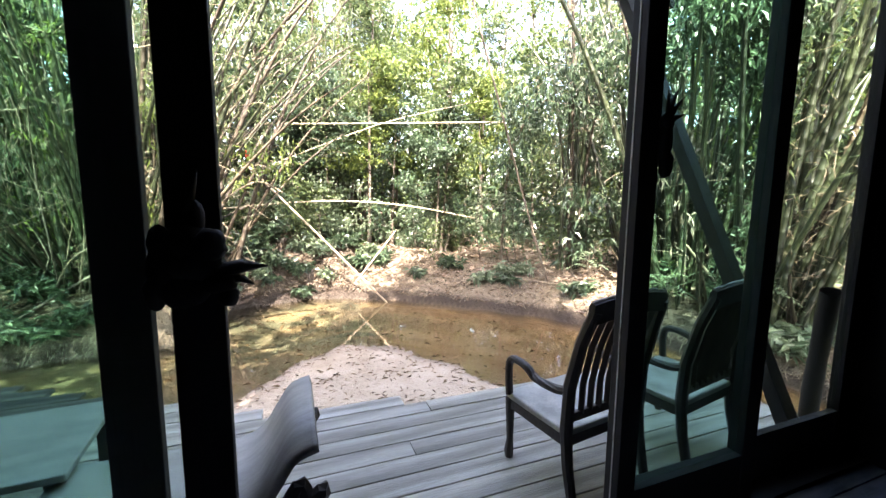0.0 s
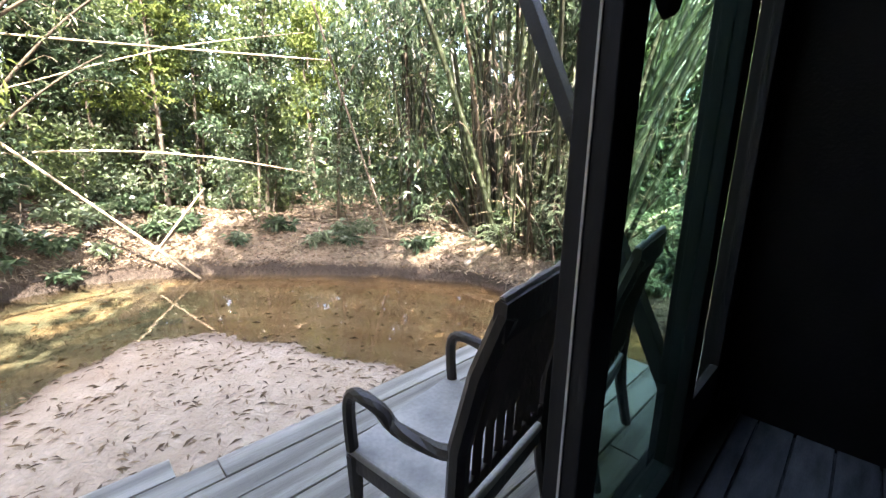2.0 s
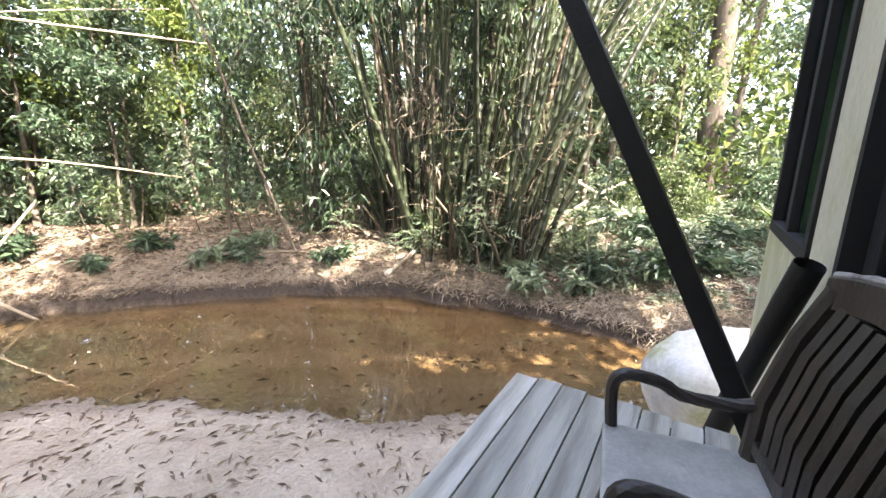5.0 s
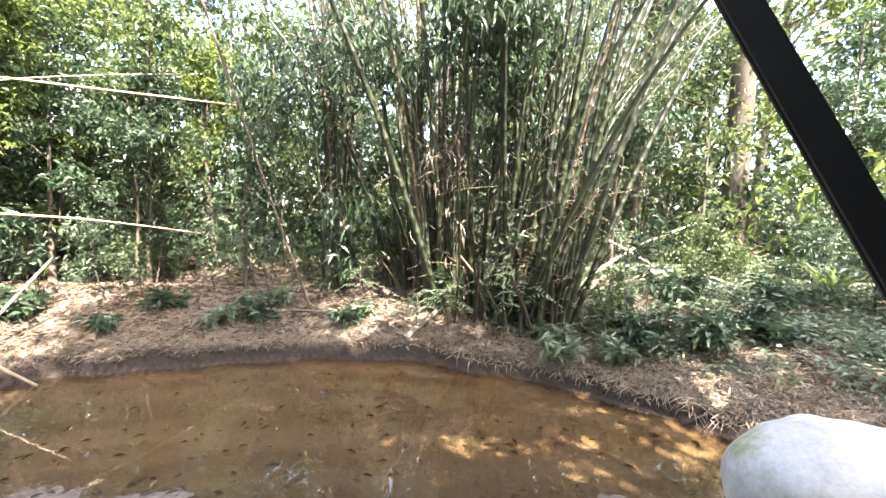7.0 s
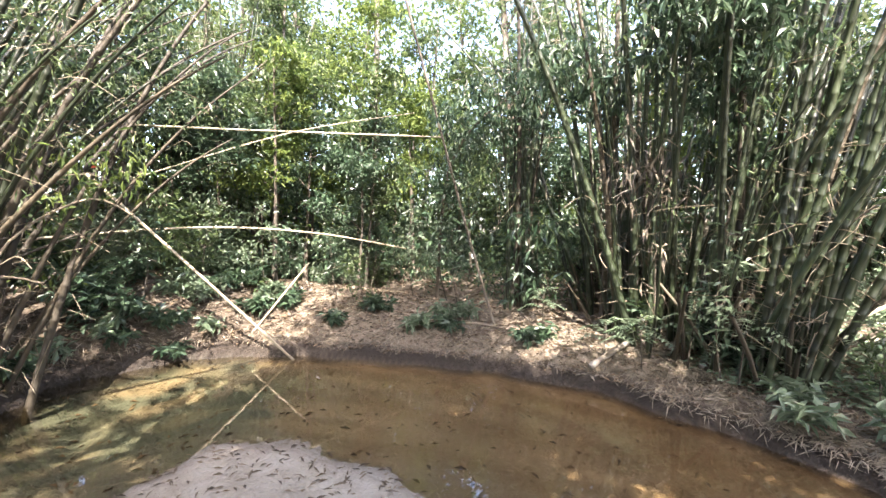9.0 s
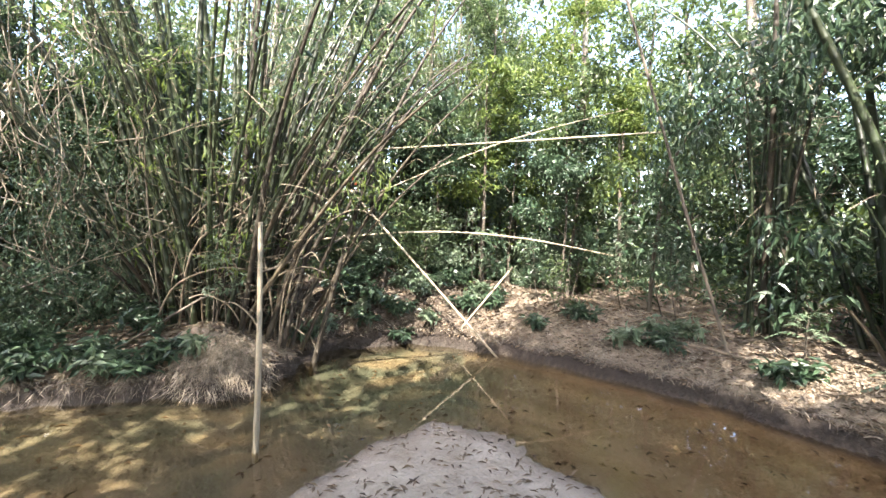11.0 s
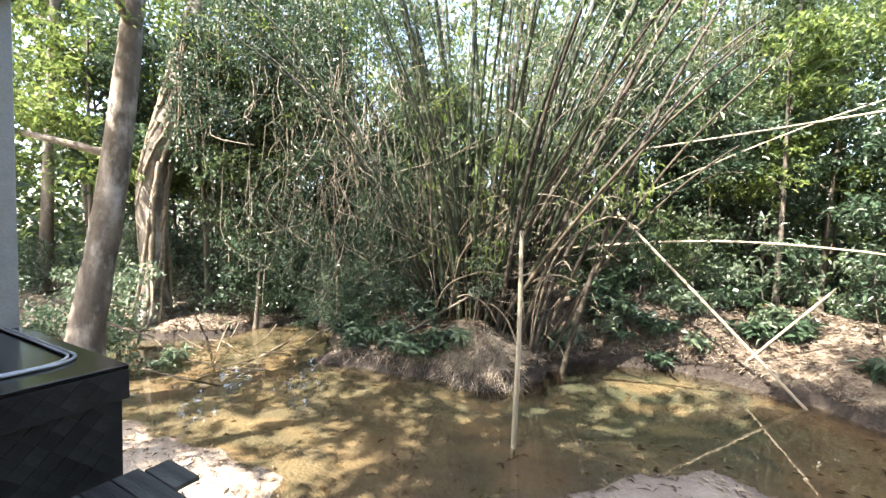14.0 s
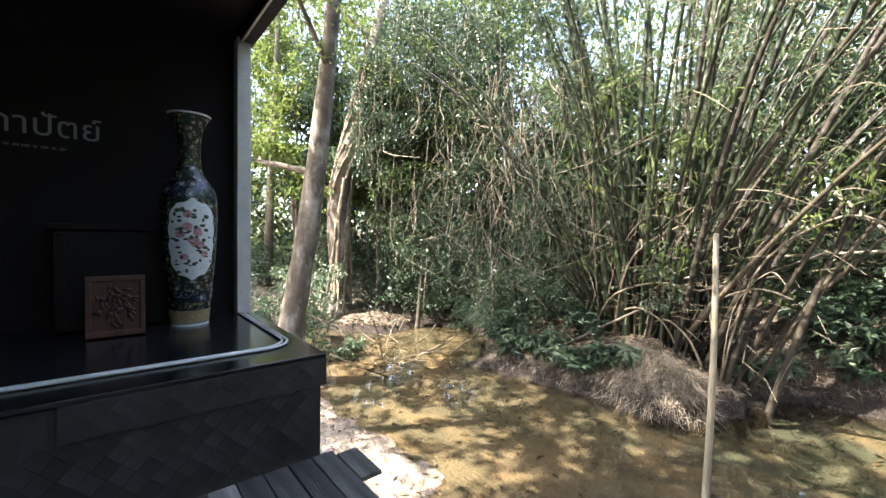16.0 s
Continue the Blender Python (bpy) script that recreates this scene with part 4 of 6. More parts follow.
CULMS = []
for i, (ln, r0, le, ar) in enumerate(((13.5, 0.082, 0.03, 0.10), (14.5, 0.090, 0.10, 0.22), (13.0, 0.074, 0.18, 0.30), (14.0, 0.084, 0.28, 0.38), (12.0, 0.066, 0.42, 0.42), (9.0, 0.055, 0.06, 0.25), (10.0, 0.06, 0.60, 0.35), (7.0, 0.042, 0.22, 0.55))):
    CULMS.append(culm_mesh(i, ln, r0, le, ar))


def bamboo_clump(at, rx, ry, n, label, seed, leaf_n, bias=0.0, dry=0.2, leaf=(0.20, 0.032), rise=0.2, pick=(0, 1, 1, 2, 2, 3, 4, 5, 7), leafmat=None, dry_all=False, top_n=0, twig_n=420, twig_low=False, stubs=0, bias_y=0.0):
    rg = np.random.default_rng(seed)
    c = thing("bamboo_clump", label, "bamboo", at)
    cen, tips, low = [], [], []
    for k in range(n):
        a = rg.uniform(0, 2 * np.pi)
        q = rg.uniform(0, 1) ** 0.5
        bx, by = rx * q * math.cos(a), ry * q * math.sin(a)
        me, pts = CULMS[int(rg.choice(pick))]
        az = math.degrees(math.atan2(by / ry + bias_y + rg.normal(0, 0.35), bx / rx + bias + rg.normal(0, 0.35)))
        sc = rg.uniform(0.75, 1.12)
        bz = gz(at[0] + bx, at[1] + by) - at[2] - 0.08
        isdry = dry_all or rg.uniform() < dry * 1.6 and me in (CULMS[0][0], CULMS[1][0], CULMS[5][0], CULMS[7][0])
        m = pose(bx, by, bz, rg.normal(0, 2), rg.normal(0, 3), az) @ Matrix.Diagonal((sc, sc, sc, 1))
        o = new("culm", me)
        o.parent = c
        o.matrix_basis = m
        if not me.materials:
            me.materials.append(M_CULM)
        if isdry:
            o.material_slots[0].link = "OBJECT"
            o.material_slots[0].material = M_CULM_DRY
        tips.append(tuple(m @ Vector(pts[int(len(pts) * 0.86)])))
        low += [tuple(m @ Vector(s)) for s in pts[int(len(pts) * 0.08):int(len(pts) * 0.4):5]]
        for s in pts[int(len(pts) * rise)::4]:
            cen.append(tuple(m @ Vector(s)))
    for k in range(stubs):
        a, q = rg.uniform(0, 6.28), rg.uniform(0.3, 1.08)
        bx, by = rx * q * math.cos(a), ry * q * math.sin(a)
        bz = gz(at[0] + bx, at[1] + by) - at[2] - 0.06
        L = rg.uniform(0.5, 2.3)
        tx, ty = rg.normal(0, 0.3) + 0.25 * math.cos(a), rg.normal(0, 0.3) + 0.25 * math.sin(a)
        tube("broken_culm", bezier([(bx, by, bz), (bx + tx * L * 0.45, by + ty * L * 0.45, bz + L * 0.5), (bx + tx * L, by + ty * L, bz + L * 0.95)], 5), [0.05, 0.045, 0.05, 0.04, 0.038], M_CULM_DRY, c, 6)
    cen = np.array(cen)
    per = max(1, leaf_n // (len(cen) * 9))
    cen = np.repeat(cen, per, axis=0)
    cen = cen + rg.normal(0, 0.42, cen.shape)
    v, q = leaves(sprays(cen, 9, 0.16, rg), leaf[0], leaf[1], 0.7, rg)
    f = link("foliage", mesh_np("foliage", v, q, False), leafmat or M_LEAF_BAMBOO, c, "narrow green bamboo leaves")
    f["kind"] = "stuff"
    # spreading top of the clump
    if top_n:
        tips = np.array(tips)
        c2 = tips[rg.integers(0, len(tips), top_n // 9)] + rg.normal(0, 1, (top_n // 9, 3)) * np.array([2.3, 2.3, 1.0])
        c2 = c2[wob(c2[:, 0], c2[:, 1], 1.3) > -0.55]
        v, q = leaves(sprays(c2, 9, 0.3, rg), 0.32, 0.06, 0.6, rg)
        f = link("crown", mesh_np("crown", v, q, False), M_LEAF_BAMBOO, c, "arching leafy bamboo tops")
        f["kind"] = "stuff"
    # thin tangled side twigs
    tv, tq, base = [], [], 0
    src = np.concatenate([np.array(low), cen[::3]]) if twig_low else cen
    for p in src[:: max(1, len(src) // twig_n)]:
        d = rg.normal(0, 1, 3) * np.array([1, 1, 0.5])
        d /= np.linalg.norm(d)
        L = rg.uniform(0.5, 1.9)
        v, q = tube_arrays(bezier([p - d * L / 2, p + rg.normal(0, 0.12, 3), p + d * L / 2 - np.array([0, 0, 0.15])], 5), [0.011, 0.010, 0.009, 0.008, 0.004], 3)
        tv.append(v)
        tq.append(q + base)
        base += len(v)
    t = link("twig_tangle", mesh_np("twig_tangle", np.concatenate(tv), np.concatenate(tq)), M_VINE, c, "thin tangled dry twigs")
    t["kind"] = "stuff"
    return c


def place(x, y, dz=0.0):
    return (x, y, gz(x, y) + dz)


bamboo_clump(place(12.6, 9.4), 1.5, 2.8, 80, "tall dense green bamboo clump on the far bank", 3, 3800, 0.15, 0.09, rise=0.66, top_n=2600, twig_n=320, twig_low=True, stubs=30)
bamboo_clump(place(12.1, 6.5), 0.7, 0.9, 22, "green bamboo culms leaning out from the clump's end", 23, 1200, 0.9, 0.08, rise=0.6, pick=(1, 2, 2, 3, 3, 4), twig_n=160, twig_low=True, stubs=8, bias_y=-1.1)
bamboo_clump(place(-5.2, 15.7), 1.9, 1.2, 84, "dense leaning bamboo clump on the creek promontory", 5, 7500, 0.25, 0.22, rise=0.5, top_n=5000, twig_n=800, twig_low=True, stubs=60, pick=(0, 1, 1, 2, 2, 3, 3, 4, 4, 6, 7))
bamboo_clump(place(-3.6, 15.2), 1.5, 1.0, 16, "brown dry bamboo culms leaning out from the clump", 15, 3500, 1.6, 1.0, rise=0.45, pick=(3, 4, 4, 6), dry_all=True, twig_n=300, twig_low=True)
bamboo_clump(place(10.6, 13.4), 0.5, 0.5, 9, "small group of straight bamboo culms", 6, 700, 0.0, 0.1, rise=0.4, pick=(0, 0, 5))
bamboo_clump(place(26, 6.5), 2.5, 2.5, 45, "distant bamboo clump in the wood", 8, 8000, 0.0, 0.3, (0.3, 0.06))
bamboo_clump(place(1.0, 24.5), 3.5, 2.0, 60, "slender bamboo thicket behind the creek bend", 9, 14000, 0.0, 0.15, (0.26, 0.05), pick=(0, 0, 5, 1))
bamboo_clump(place(-13.5, 20.0), 2.5, 2.0, 45, "bamboo clump beyond the creek bend", 10, 12000, 0.0, 0.2, (0.26, 0.05))

# ---- trees ----
def tree_variant(name, label, seed, height, r0, crown, leaf_n, leaf, lmat, bark, lean=(0, 0), bare=0.35, droop=0.4):
    rg = np.random.default_rng(seed)
    t = thing(name, label, "tree", (0, 0, -200))
    t.location = (0, 0, 0)
    k = np.linspace(0, 1, 12)
    bend = rg.normal(0, 0.25, 2)
    trunk = np.stack([lean[0] * k + bend[0] * np.sin(k * 4) * 0.35, lean[1] * k + bend[1] * np.sin(k * 3.3) * 0.35, k * height - 0.15], -1)
    tube("trunk", trunk, r0 * (1 - 0.72 * k) * (1 + 0.5 * np.exp(-k * 14)), bark, t, 9)
    cen = []
    for b in range(7):
        f = bare + (1 - bare) * (b + rg.uniform(0, 1)) / 7 * 0.95
        p = np.array([np.interp(f, k, trunk[:, i]) for i in range(3)])
        a = rg.uniform(0, 6.28)
        L = crown * rg.uniform(0.6, 1.1) * (1.15 - 0.5 * f)
        tip = p + np.array([math.cos(a) * L, math.sin(a) * L, L * rg.uniform(0.1, 0.8)])
        line = bezier([p, (p + tip) / 2 + rg.normal(0, 0.15, 3) + np.array([0, 0, 0.12 * L]), tip], 7)
        tube("limb", line, np.linspace(r0 * 0.38, 0.008, 7), bark, t, 5)
        for s in line[2:]:
            cen.append(s)
    cen.append(trunk[-1])
    cen = np.array(cen)
    n = leaf_n // 10
    c = cen[rg.integers(0, len(cen), n)] + rg.normal(0, crown * 0.2, (n, 3)) * np.array([1, 1, 0.7])
    v, q = leaves(sprays(c, 10, 0.16, rg), leaf[0], leaf[1], droop, rg)
    f = link("crown", mesh_np("crown", v, q, False), lmat, t, "uneven crown of small leaves")
    f["kind"] = "stuff"
    return t


def scatter(variants, spots, rg, smin=0.8, smax=1.25, sink=0.0):
    used = set()
    for x, y in spots:
        v = variants[int(rg.integers(0, len(variants)))]
        s = rg.uniform(smin, smax)
        m = Matrix.Translation((x, y, gz(x, y) - sink)) @ Euler((rg.normal(0, 0.05), rg.normal(0, 0.05), rg.uniform(0, 6.28))).to_matrix().to_4x4()
        if v.name not in used:
            used.add(v.name)
            v.matrix_basis = m
        else:
            v.scale = (s, s, s)
            copy_thing(v, m)
            v.scale = (1, 1, 1)
    for v in variants:
        if v.name not in used:
            for o in list(v.children_recursive) + [v]:
                bpy.data.objects.remove(o)


rgs = np.random.default_rng(21)
UNDER = [tree_variant("understory_tree", "slender understory tree with small glossy leaves", 30 + i, 7.5 + i * 0.8, 0.07 + 0.012 * i, 2.1, 3000, (0.26, 0.115), (M_LEAF_DARK, M_LEAF, M_LEAF_DARK, M_LEAF_BRIGHT)[i], M_BARK_THIN, (0.3, 0.2), 0.36) for i in range(4)]
TALL = [tree_variant("forest_tree", "tall forest tree with a bright airy crown", 40 + i, 14 + 2 * i, 0.17 + 0.03 * i, 3.2, 6000, (0.24, 0.11), M_LEAF_BRIGHT if i % 2 else M_LEAF, M_BARK, (0.6, -0.4), 0.3) for i in range(4)]
SHRUB = [tree_variant("shrub", "leafy green undergrowth shrub", 50 + i, 1.5 + 0.3 * i, 0.022, 0.75, 900, (0.17, 0.07), (M_LEAF, M_LEAF_DARK, M_LEAF_COVER)[i % 3], M_BARK_THIN, (0.2, 0.1), 0.1) for i in range(3)]

spots = []
for x, y in ((7.3, 19.5), (10.6, 21.4), (3.6, 19.6), (5.2, 21.6), (12.6, 19.0), (6.0, 24), (11.6, 23.5), (14.5, 16.5), (16.0, 12.0), (2.0, 20.5), (4.2, 25.5), (8.0, 26.5), (13.6, 21.5), (15.2, 19.4), (0.4, 21.5), (17.5, 15.0), (-9.5, 17.5), (-11.5, 17), (-8.0, 20), (-12.5, 15.3), (-15, 15), (-17, 13), (-3.0, 21.5), (19, 9), (20, 3), (22, -1), (17.5, 18), (10, 29), (5, 30), (-6.5, 24), (-11, 23), (-19.5, 10), (-21, 14), (6.6, 18.6), (3.0, 22.6), (14.8, 23.6), (17.4, 20.8), (8.8, 22.6), (-0.8, 19.8), (1.4, 23.6), (-4.6, 20.4), (-7.0, 18.2), (-10.4, 19.6), (-13.6, 17.2), (-16.4, 16.8), (16.4, 9.6), (18.6, 12.6), (20.4, 15.6), (18.4, 6.0), (-14.6, 13.6), (-18.6, 15.6), (5.8, 27.4), (11.8, 27.0), (-5.4, 27.0), (-14.0, 22.4), (22.4, 9.4), (21.4, 18.4), (-19.2, 12.6), (-20.6, 11.2), (-18.6, 14.4), (-22.2, 13.0), (-16.2, 14.6)):
    spots.append((x, y))
scatter(UNDER, spots, rgs)
tall = [(4, 23.5), (-1, 25), (16, 19), (9.5, 24), (-14.5, 18), (20, 12), (22, 6), (14, 27), (6, 33), (-2, 30), (-9, 28), (20, 22), (25, 15), (28, 9), (30, 1), (26, -5), (-16, 25), (-21, 19), (-25, 12), (-24, 5), (1, 38), (12, 38), (22, 31), (33, 18), (-8, 38), (-20, 33), (36, 6), (35, -6), (-31, 20), (-32, 8), (-27, -1), (-21, 15.5), (-23, 9.5), (27, 5), (31, 11), (3, 27), (7.5, 29), (0.5, 28.5)]
scatter(TALL, tall, rgs, 0.85, 1.3)
# trees out of view, added only to block the sun
SHADE = [tree_variant("shade_tree", "unseen broad tree added behind the house for shade", 70 + i, 16 + i, 0.3, 5.2, 7500, (0.36, 0.17), M_LEAF, M_BARK, (1.0 - i, 4.5), 0.6) for i in range(2)]
for v_ in SHADE:
    v_.name = "shade_tree"


def stand(v, spots_, rg, turn=0.25):
    for k, (x, y) in enumerate(spots_):
        m = Matrix.Translation((x, y, gz(x, y))) @ Euler((0, 0, rg.normal(0, turn))).to_matrix().to_4x4()
        if k == 0:
            v.matrix_basis = m
        else:
            copy_thing(v, m)


# added leaning trees, out of view, that shade the bank and dapple the water
SHADE.append(tree_variant("shade_tree", "unseen broad tree added to lean over and shade the creek", 75, 17, 0.32, 5.6, 8600, (0.42, 0.21), M_LEAF, M_BARK, (1.5, 11.5), 0.62))
stand(SHADE[2], [(-3.4, -6.9), (0.8, -6.8), (3.0, -7.2)], rgs, 0.09)
SHADE.append(tree_variant("shade_tree", "unseen thin-leaved tree added to dapple the creek", 76, 17, 0.30, 5.4, 2500, (0.36, 0.17), M_LEAF, M_BARK, (1.0, 9.0), 0.6))
stand(SHADE[3], [(-7.4, -5.2), (-11.0, -4.8), (-14.2, -5.6)], rgs, 0.09)
stand(SHADE[0], [(-24, -8), (-6.5, -6.5), (-2.5, -6), (4.5, -6), (-10.5, -12), (-13, -10)], rgs)
stand(SHADE[1], [(-20, -14), (-6, -10), (1, -11), (8.6, -11), (17, -16)], rgs)
SAP = [tree_variant("sapling", "thin young sapling with a few leaves", 80 + i, 1.7 + 0.7 * i, 0.016, 0.5, 130 + 40 * i, (0.2, 0.08), (M_LEAF, M_LEAF_DARK, M_LEAF_COVER)[i], M_BARK_THIN, (0.25, 0.15), 0.4) for i in range(3)]
sap = []
while len(sap) < 64:
    x_, y_ = rgs.uniform(-10, 15), rgs.uniform(3, 21)
    _, w_, dn_, df_ = ground_z(np.array([x_]), np.array([y_]))
    if not w_[0] and df_[0] < dn_[0] and 0.9 < df_[0] < 5.5:
        sap.append((x_, y_))
scatter(SAP, sap, rgs, 0.6, 1.4)
sh = [(-14.5, 5.5), (-16, 7.5), (-18, 9), (-17, 5), (-20, 7), (-15, 9.0), (-19.5, 11), (-22, 9), (-13.8, 7.6), (-18, 3), (-14, 3.5), (-23, 5), (14.5, -3.0), (16, -1), (17.5, 2), (19, -4), (21, 0), (23, 4), (20, 6), (25, -3), (27, 2), (24, -7), (29, -2), (18, 4.5)]
for x0, x1, y0, y1, n in ((3, 8, 19.5, 24, 8), (-14, -8, 14.5, 20, 12), (15, 23, -2, 8, 9), (-3, 3, 18.5, 22, 12), (14, 18, 10, 17, 6), (-20, -14, 13, 18, 10)):
    for k in range(n):
        sh.append((rgs.uniform(x0, x1), rgs.uniform(y0, y1)))
scatter(SHRUB, sh, rgs, 0.7, 1.5)


def leaf_stuff(name, label, pts, leaf, lmat, droop=0.4, flat=0.0, category="foliage", seed=1):
    rg = np.random.default_rng(seed)
    v, q = leaves(np.asarray(pts), leaf[0], leaf[1], droop, rg, flat=flat)
    return tagged(link(name, mesh_np(name, v, q, False), lmat), label, category, kind="stuff")


# far woods, all round the view
rf = np.random.default_rng(77)
n = 122000
ang = rf.uniform(radians(-128), radians(112), n)
dist = rf.uniform(30, 62, n)
x, y = 1 + dist * np.sin(-ang), 3 + dist * np.cos(ang)
zz = -1.5 + rf.beta(0.75, 1.3, n) * 36
gap = wob(x, y, 0.33) + wob(zz, x, 0.5, 2)
keep = gap > -0.8
P = np.stack([x, y, zz], -1)
# sunlit and shaded patches painted by leaf colour
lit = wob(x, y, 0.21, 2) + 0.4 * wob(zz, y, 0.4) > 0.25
leaf_stuff("far_woods", "distant woods, patches coloured as sunlit", P[keep & lit], (0.75, 0.42), M_LEAF_BRIGHT, 0.4, 0, "woods", 3)
leaf_stuff("far_woods", "distant woods, patches coloured as shaded", P[keep & ~lit], (0.75, 0.42), M_LEAF, 0.4, 0, "woods", 13)


# undergrowth that closes the wood at eye height
n = 150000
x, y = rf.uniform(-30, 26, n), rf.uniform(-6, 36, n)
z, wet, dn, df = ground_z(x, y)
open_strip = np.where(x < -7.5, 1.0, np.where(x > 11, 3.4, np.where(x > 4.6, 7.0, 2.3))) + 0.8 * wob(x, y, 0.9, 1)
clump = wob(x, y, 0.75) + 0.7 * wob(x, y, 1.9, 2)
k = (~wet) & (df < dn) & (df > open_strip) & (clump > -0.25) & ((x < 10.5) | (y > 14))
hgt = rf.beta(1.0, 1.9, n) * np.clip(1.3 + 0.5 * clump + 0.07 * df, 0.4, 3.2)
U = np.stack([x, y, z + 0.05 + hgt], -1)
half = rf.uniform(0, 1, n) < 0.6
m = 46000
fa, fd = rf.uniform(radians(-128), radians(112), m), rf.uniform(19, 46, m)
fx, fy = 1 + fd * np.sin(-fa), 3 + fd * np.cos(fa)
fz, fw, fn, ff = ground_z(fx, fy)
fk = (~fw) & (ff < fn) & (ff > 5) & (wob(fx, fy, 0.6, 1) > -1.0)
F = np.stack([fx, fy, fz + rf.beta(1.0, 1.6, m) * 5.5], -1)
# thicket patches painted as sunlit take the lighter leaf colour
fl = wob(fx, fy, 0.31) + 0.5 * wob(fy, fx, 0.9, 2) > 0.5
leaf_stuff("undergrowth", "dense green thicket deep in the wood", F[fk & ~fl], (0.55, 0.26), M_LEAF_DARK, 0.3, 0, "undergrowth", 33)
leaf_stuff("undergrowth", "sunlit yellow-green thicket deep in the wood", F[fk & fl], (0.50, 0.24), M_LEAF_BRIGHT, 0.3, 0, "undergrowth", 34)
leaf_stuff("undergrowth", "dark leafy undergrowth closing the wood", U[k & half & (x > -6)], (0.30, 0.12), M_LEAF_DARK, 0.3, 0, "undergrowth", 31)
leaf_stuff("undergrowth", "green leafy undergrowth closing the wood", U[k & ~half & (x > -6)], (0.28, 0.10), M_LEAF, 0.3, 0, "undergrowth", 32)
# sunlight on the left thicket painted with the paler leaf colour
leaf_stuff("undergrowth", "leafy undergrowth along the creek bend in a sunlit grey-green tint", U[k & (x <= -6)], (0.24, 0.09), M_LEAF_COVER, 0.2, 0, "undergrowth", 35)


def on_ground(x, y, lift=0.01):
    return np.stack([x, y, ground_z(x, y)[0] + lift], -1)


# leaf litter on the banks
n = 260000
x, y = rf.uniform(-17, 17, n), rf.uniform(-2, 24, n)
z, wet, dn, df = ground_z(x, y)
# pale litter thinned on the bank that is painted as shaded
dens = np.where((x < 4.6) & (y > 14.9) & (x > -9), 0.35, 1.0) * np.exp(-df / 6.5) * np.clip(0.45 + 0.4 * wob(x, y, 0.9) + 0.3 * wob(x, y, 2.6, 1), 0.03, 1)
u = rf.uniform(0, 1, n)
k = (~wet) & (df < dn) & (df > 0.22) & (u < dens * 0.7)
leaf_stuff("leaf_litter", "brown and tan fallen leaves on the bank", np.stack([x, y, z + 0.015], -1)[k], (0.20, 0.055), M_LEAF_DRY, 0.0, 0.75, "leaf litter", 4)
k2 = (~wet) & (df < dn) & (df > 0.22) & (u > 1 - 0.35 * np.exp(-df / 6.0))
leaf_stuff("leaf_litter", "dark rotting leaves on the bank", np.stack([x, y, z + 0.015], -1)[k2], (0.19, 0.06), M_LEAF_LITTER_DARK, 0.0, 0.75, "leaf litter", 5)
k3 = wet & (u < 0.011)
leaf_stuff("sunken_leaves", "brown leaves sunk on the creek bed", np.stack([x, y, z + 0.012], -1)[k3], (0.22, 0.07), M_LEAF_LITTER_DARK, 0.0, 0.9, "leaf litter", 15)
n = 3400
x, y = rf.uniform(-9, 6, n), rf.uniform(2.5, 11.5, n)
z, wet, dn, df = ground_z(x, y)
k = (~wet) & (dn < df)
leaf_stuff("sand_litter", "scattered brown bamboo leaves on the sand", np.stack([x, y, z + 0.012], -1)[k], (0.20, 0.042), M_LEAF_LITTER_DARK, 0.0, 0.85, "leaf litter", 6)

# dry straw on the waterside edge of the banks
n = 95000
x, y = rf.uniform(-10, 13, n), rf.uniform(-4, 17, n)
z, wet, dn, df = ground_z(x, y)
k = (~wet) & (df < dn) & (df > 0.30) & (df < 1.5) & (wob(x, y, 1.3, 3) > -0.5)
leaf_stuff("dry_grass", "dry straw and roots hanging at the water's edge", np.stack([x, y, z + 0.05], -1)[k], (0.32, 0.014), M_STRAW, 0.3, 0.3, "dry grass", 7)

# fine straw matted over the whole slope of the bank
n = 150000
x, y = rf.uniform(-9.5, 15, n), rf.uniform(-4, 20, n)
z, wet, dn, df = ground_z(x, y)
k = (~wet) & (df < dn) & (df > 0.34) & (rf.uniform(0, 1, n) < 1.1 * np.exp(-df / 2.6)) & (wob(x, y, 1.1, 2) > -0.9)
leaf_stuff("dry_grass", "fine grey-brown straw matted over the bank", np.stack([x, y, z + 0.02], -1)[k], (0.30, 0.024), M_STRAW, 0.1, 0.5, "dry grass", 45)

# roots and straw hanging over the wet edge
seg = np.array(FAR_SHORE[1:16])
n = 26000
i_ = rf.integers(0, len(seg) - 1, n)
f_ = rf.uniform(0, 1, n)[:, None]
p_ = seg[i_] * (1 - f_) + seg[i_ + 1] * f_ + rf.normal(0, 0.3, (n, 2))
x, y = p_[:, 0], p_[:, 1]
z, wet, dn, df = ground_z(x, y)
k = (~wet) & (df > 0.26 + 0.06 * wob(x, y, 2.6)) & (df < 0.8) & (wob(x, y, 1.8, 1) + rf.normal(0, 0.4, n) > -0.7)
leaf_stuff("hanging_roots", "fine roots and straw hanging over the wet bank edge", np.stack([x, y, z + 0.07], -1)[k], (0.22, 0.016), M_LEAF_DRY, 0.6, 0.0, "roots", 44)

# low cover on the right bank
n = 34000
x, y = rf.uniform(10.2, 24, n), rf.uniform(-7, 8, n)
z, wet, dn, df = ground_z(x, y)
k = (~wet) & (df < dn) & (df > 1.3) & (wob(x, y, 0.8, 1) + rf.normal(0, 0.3, n) + (x - 12) * 0.1 > -0.4)
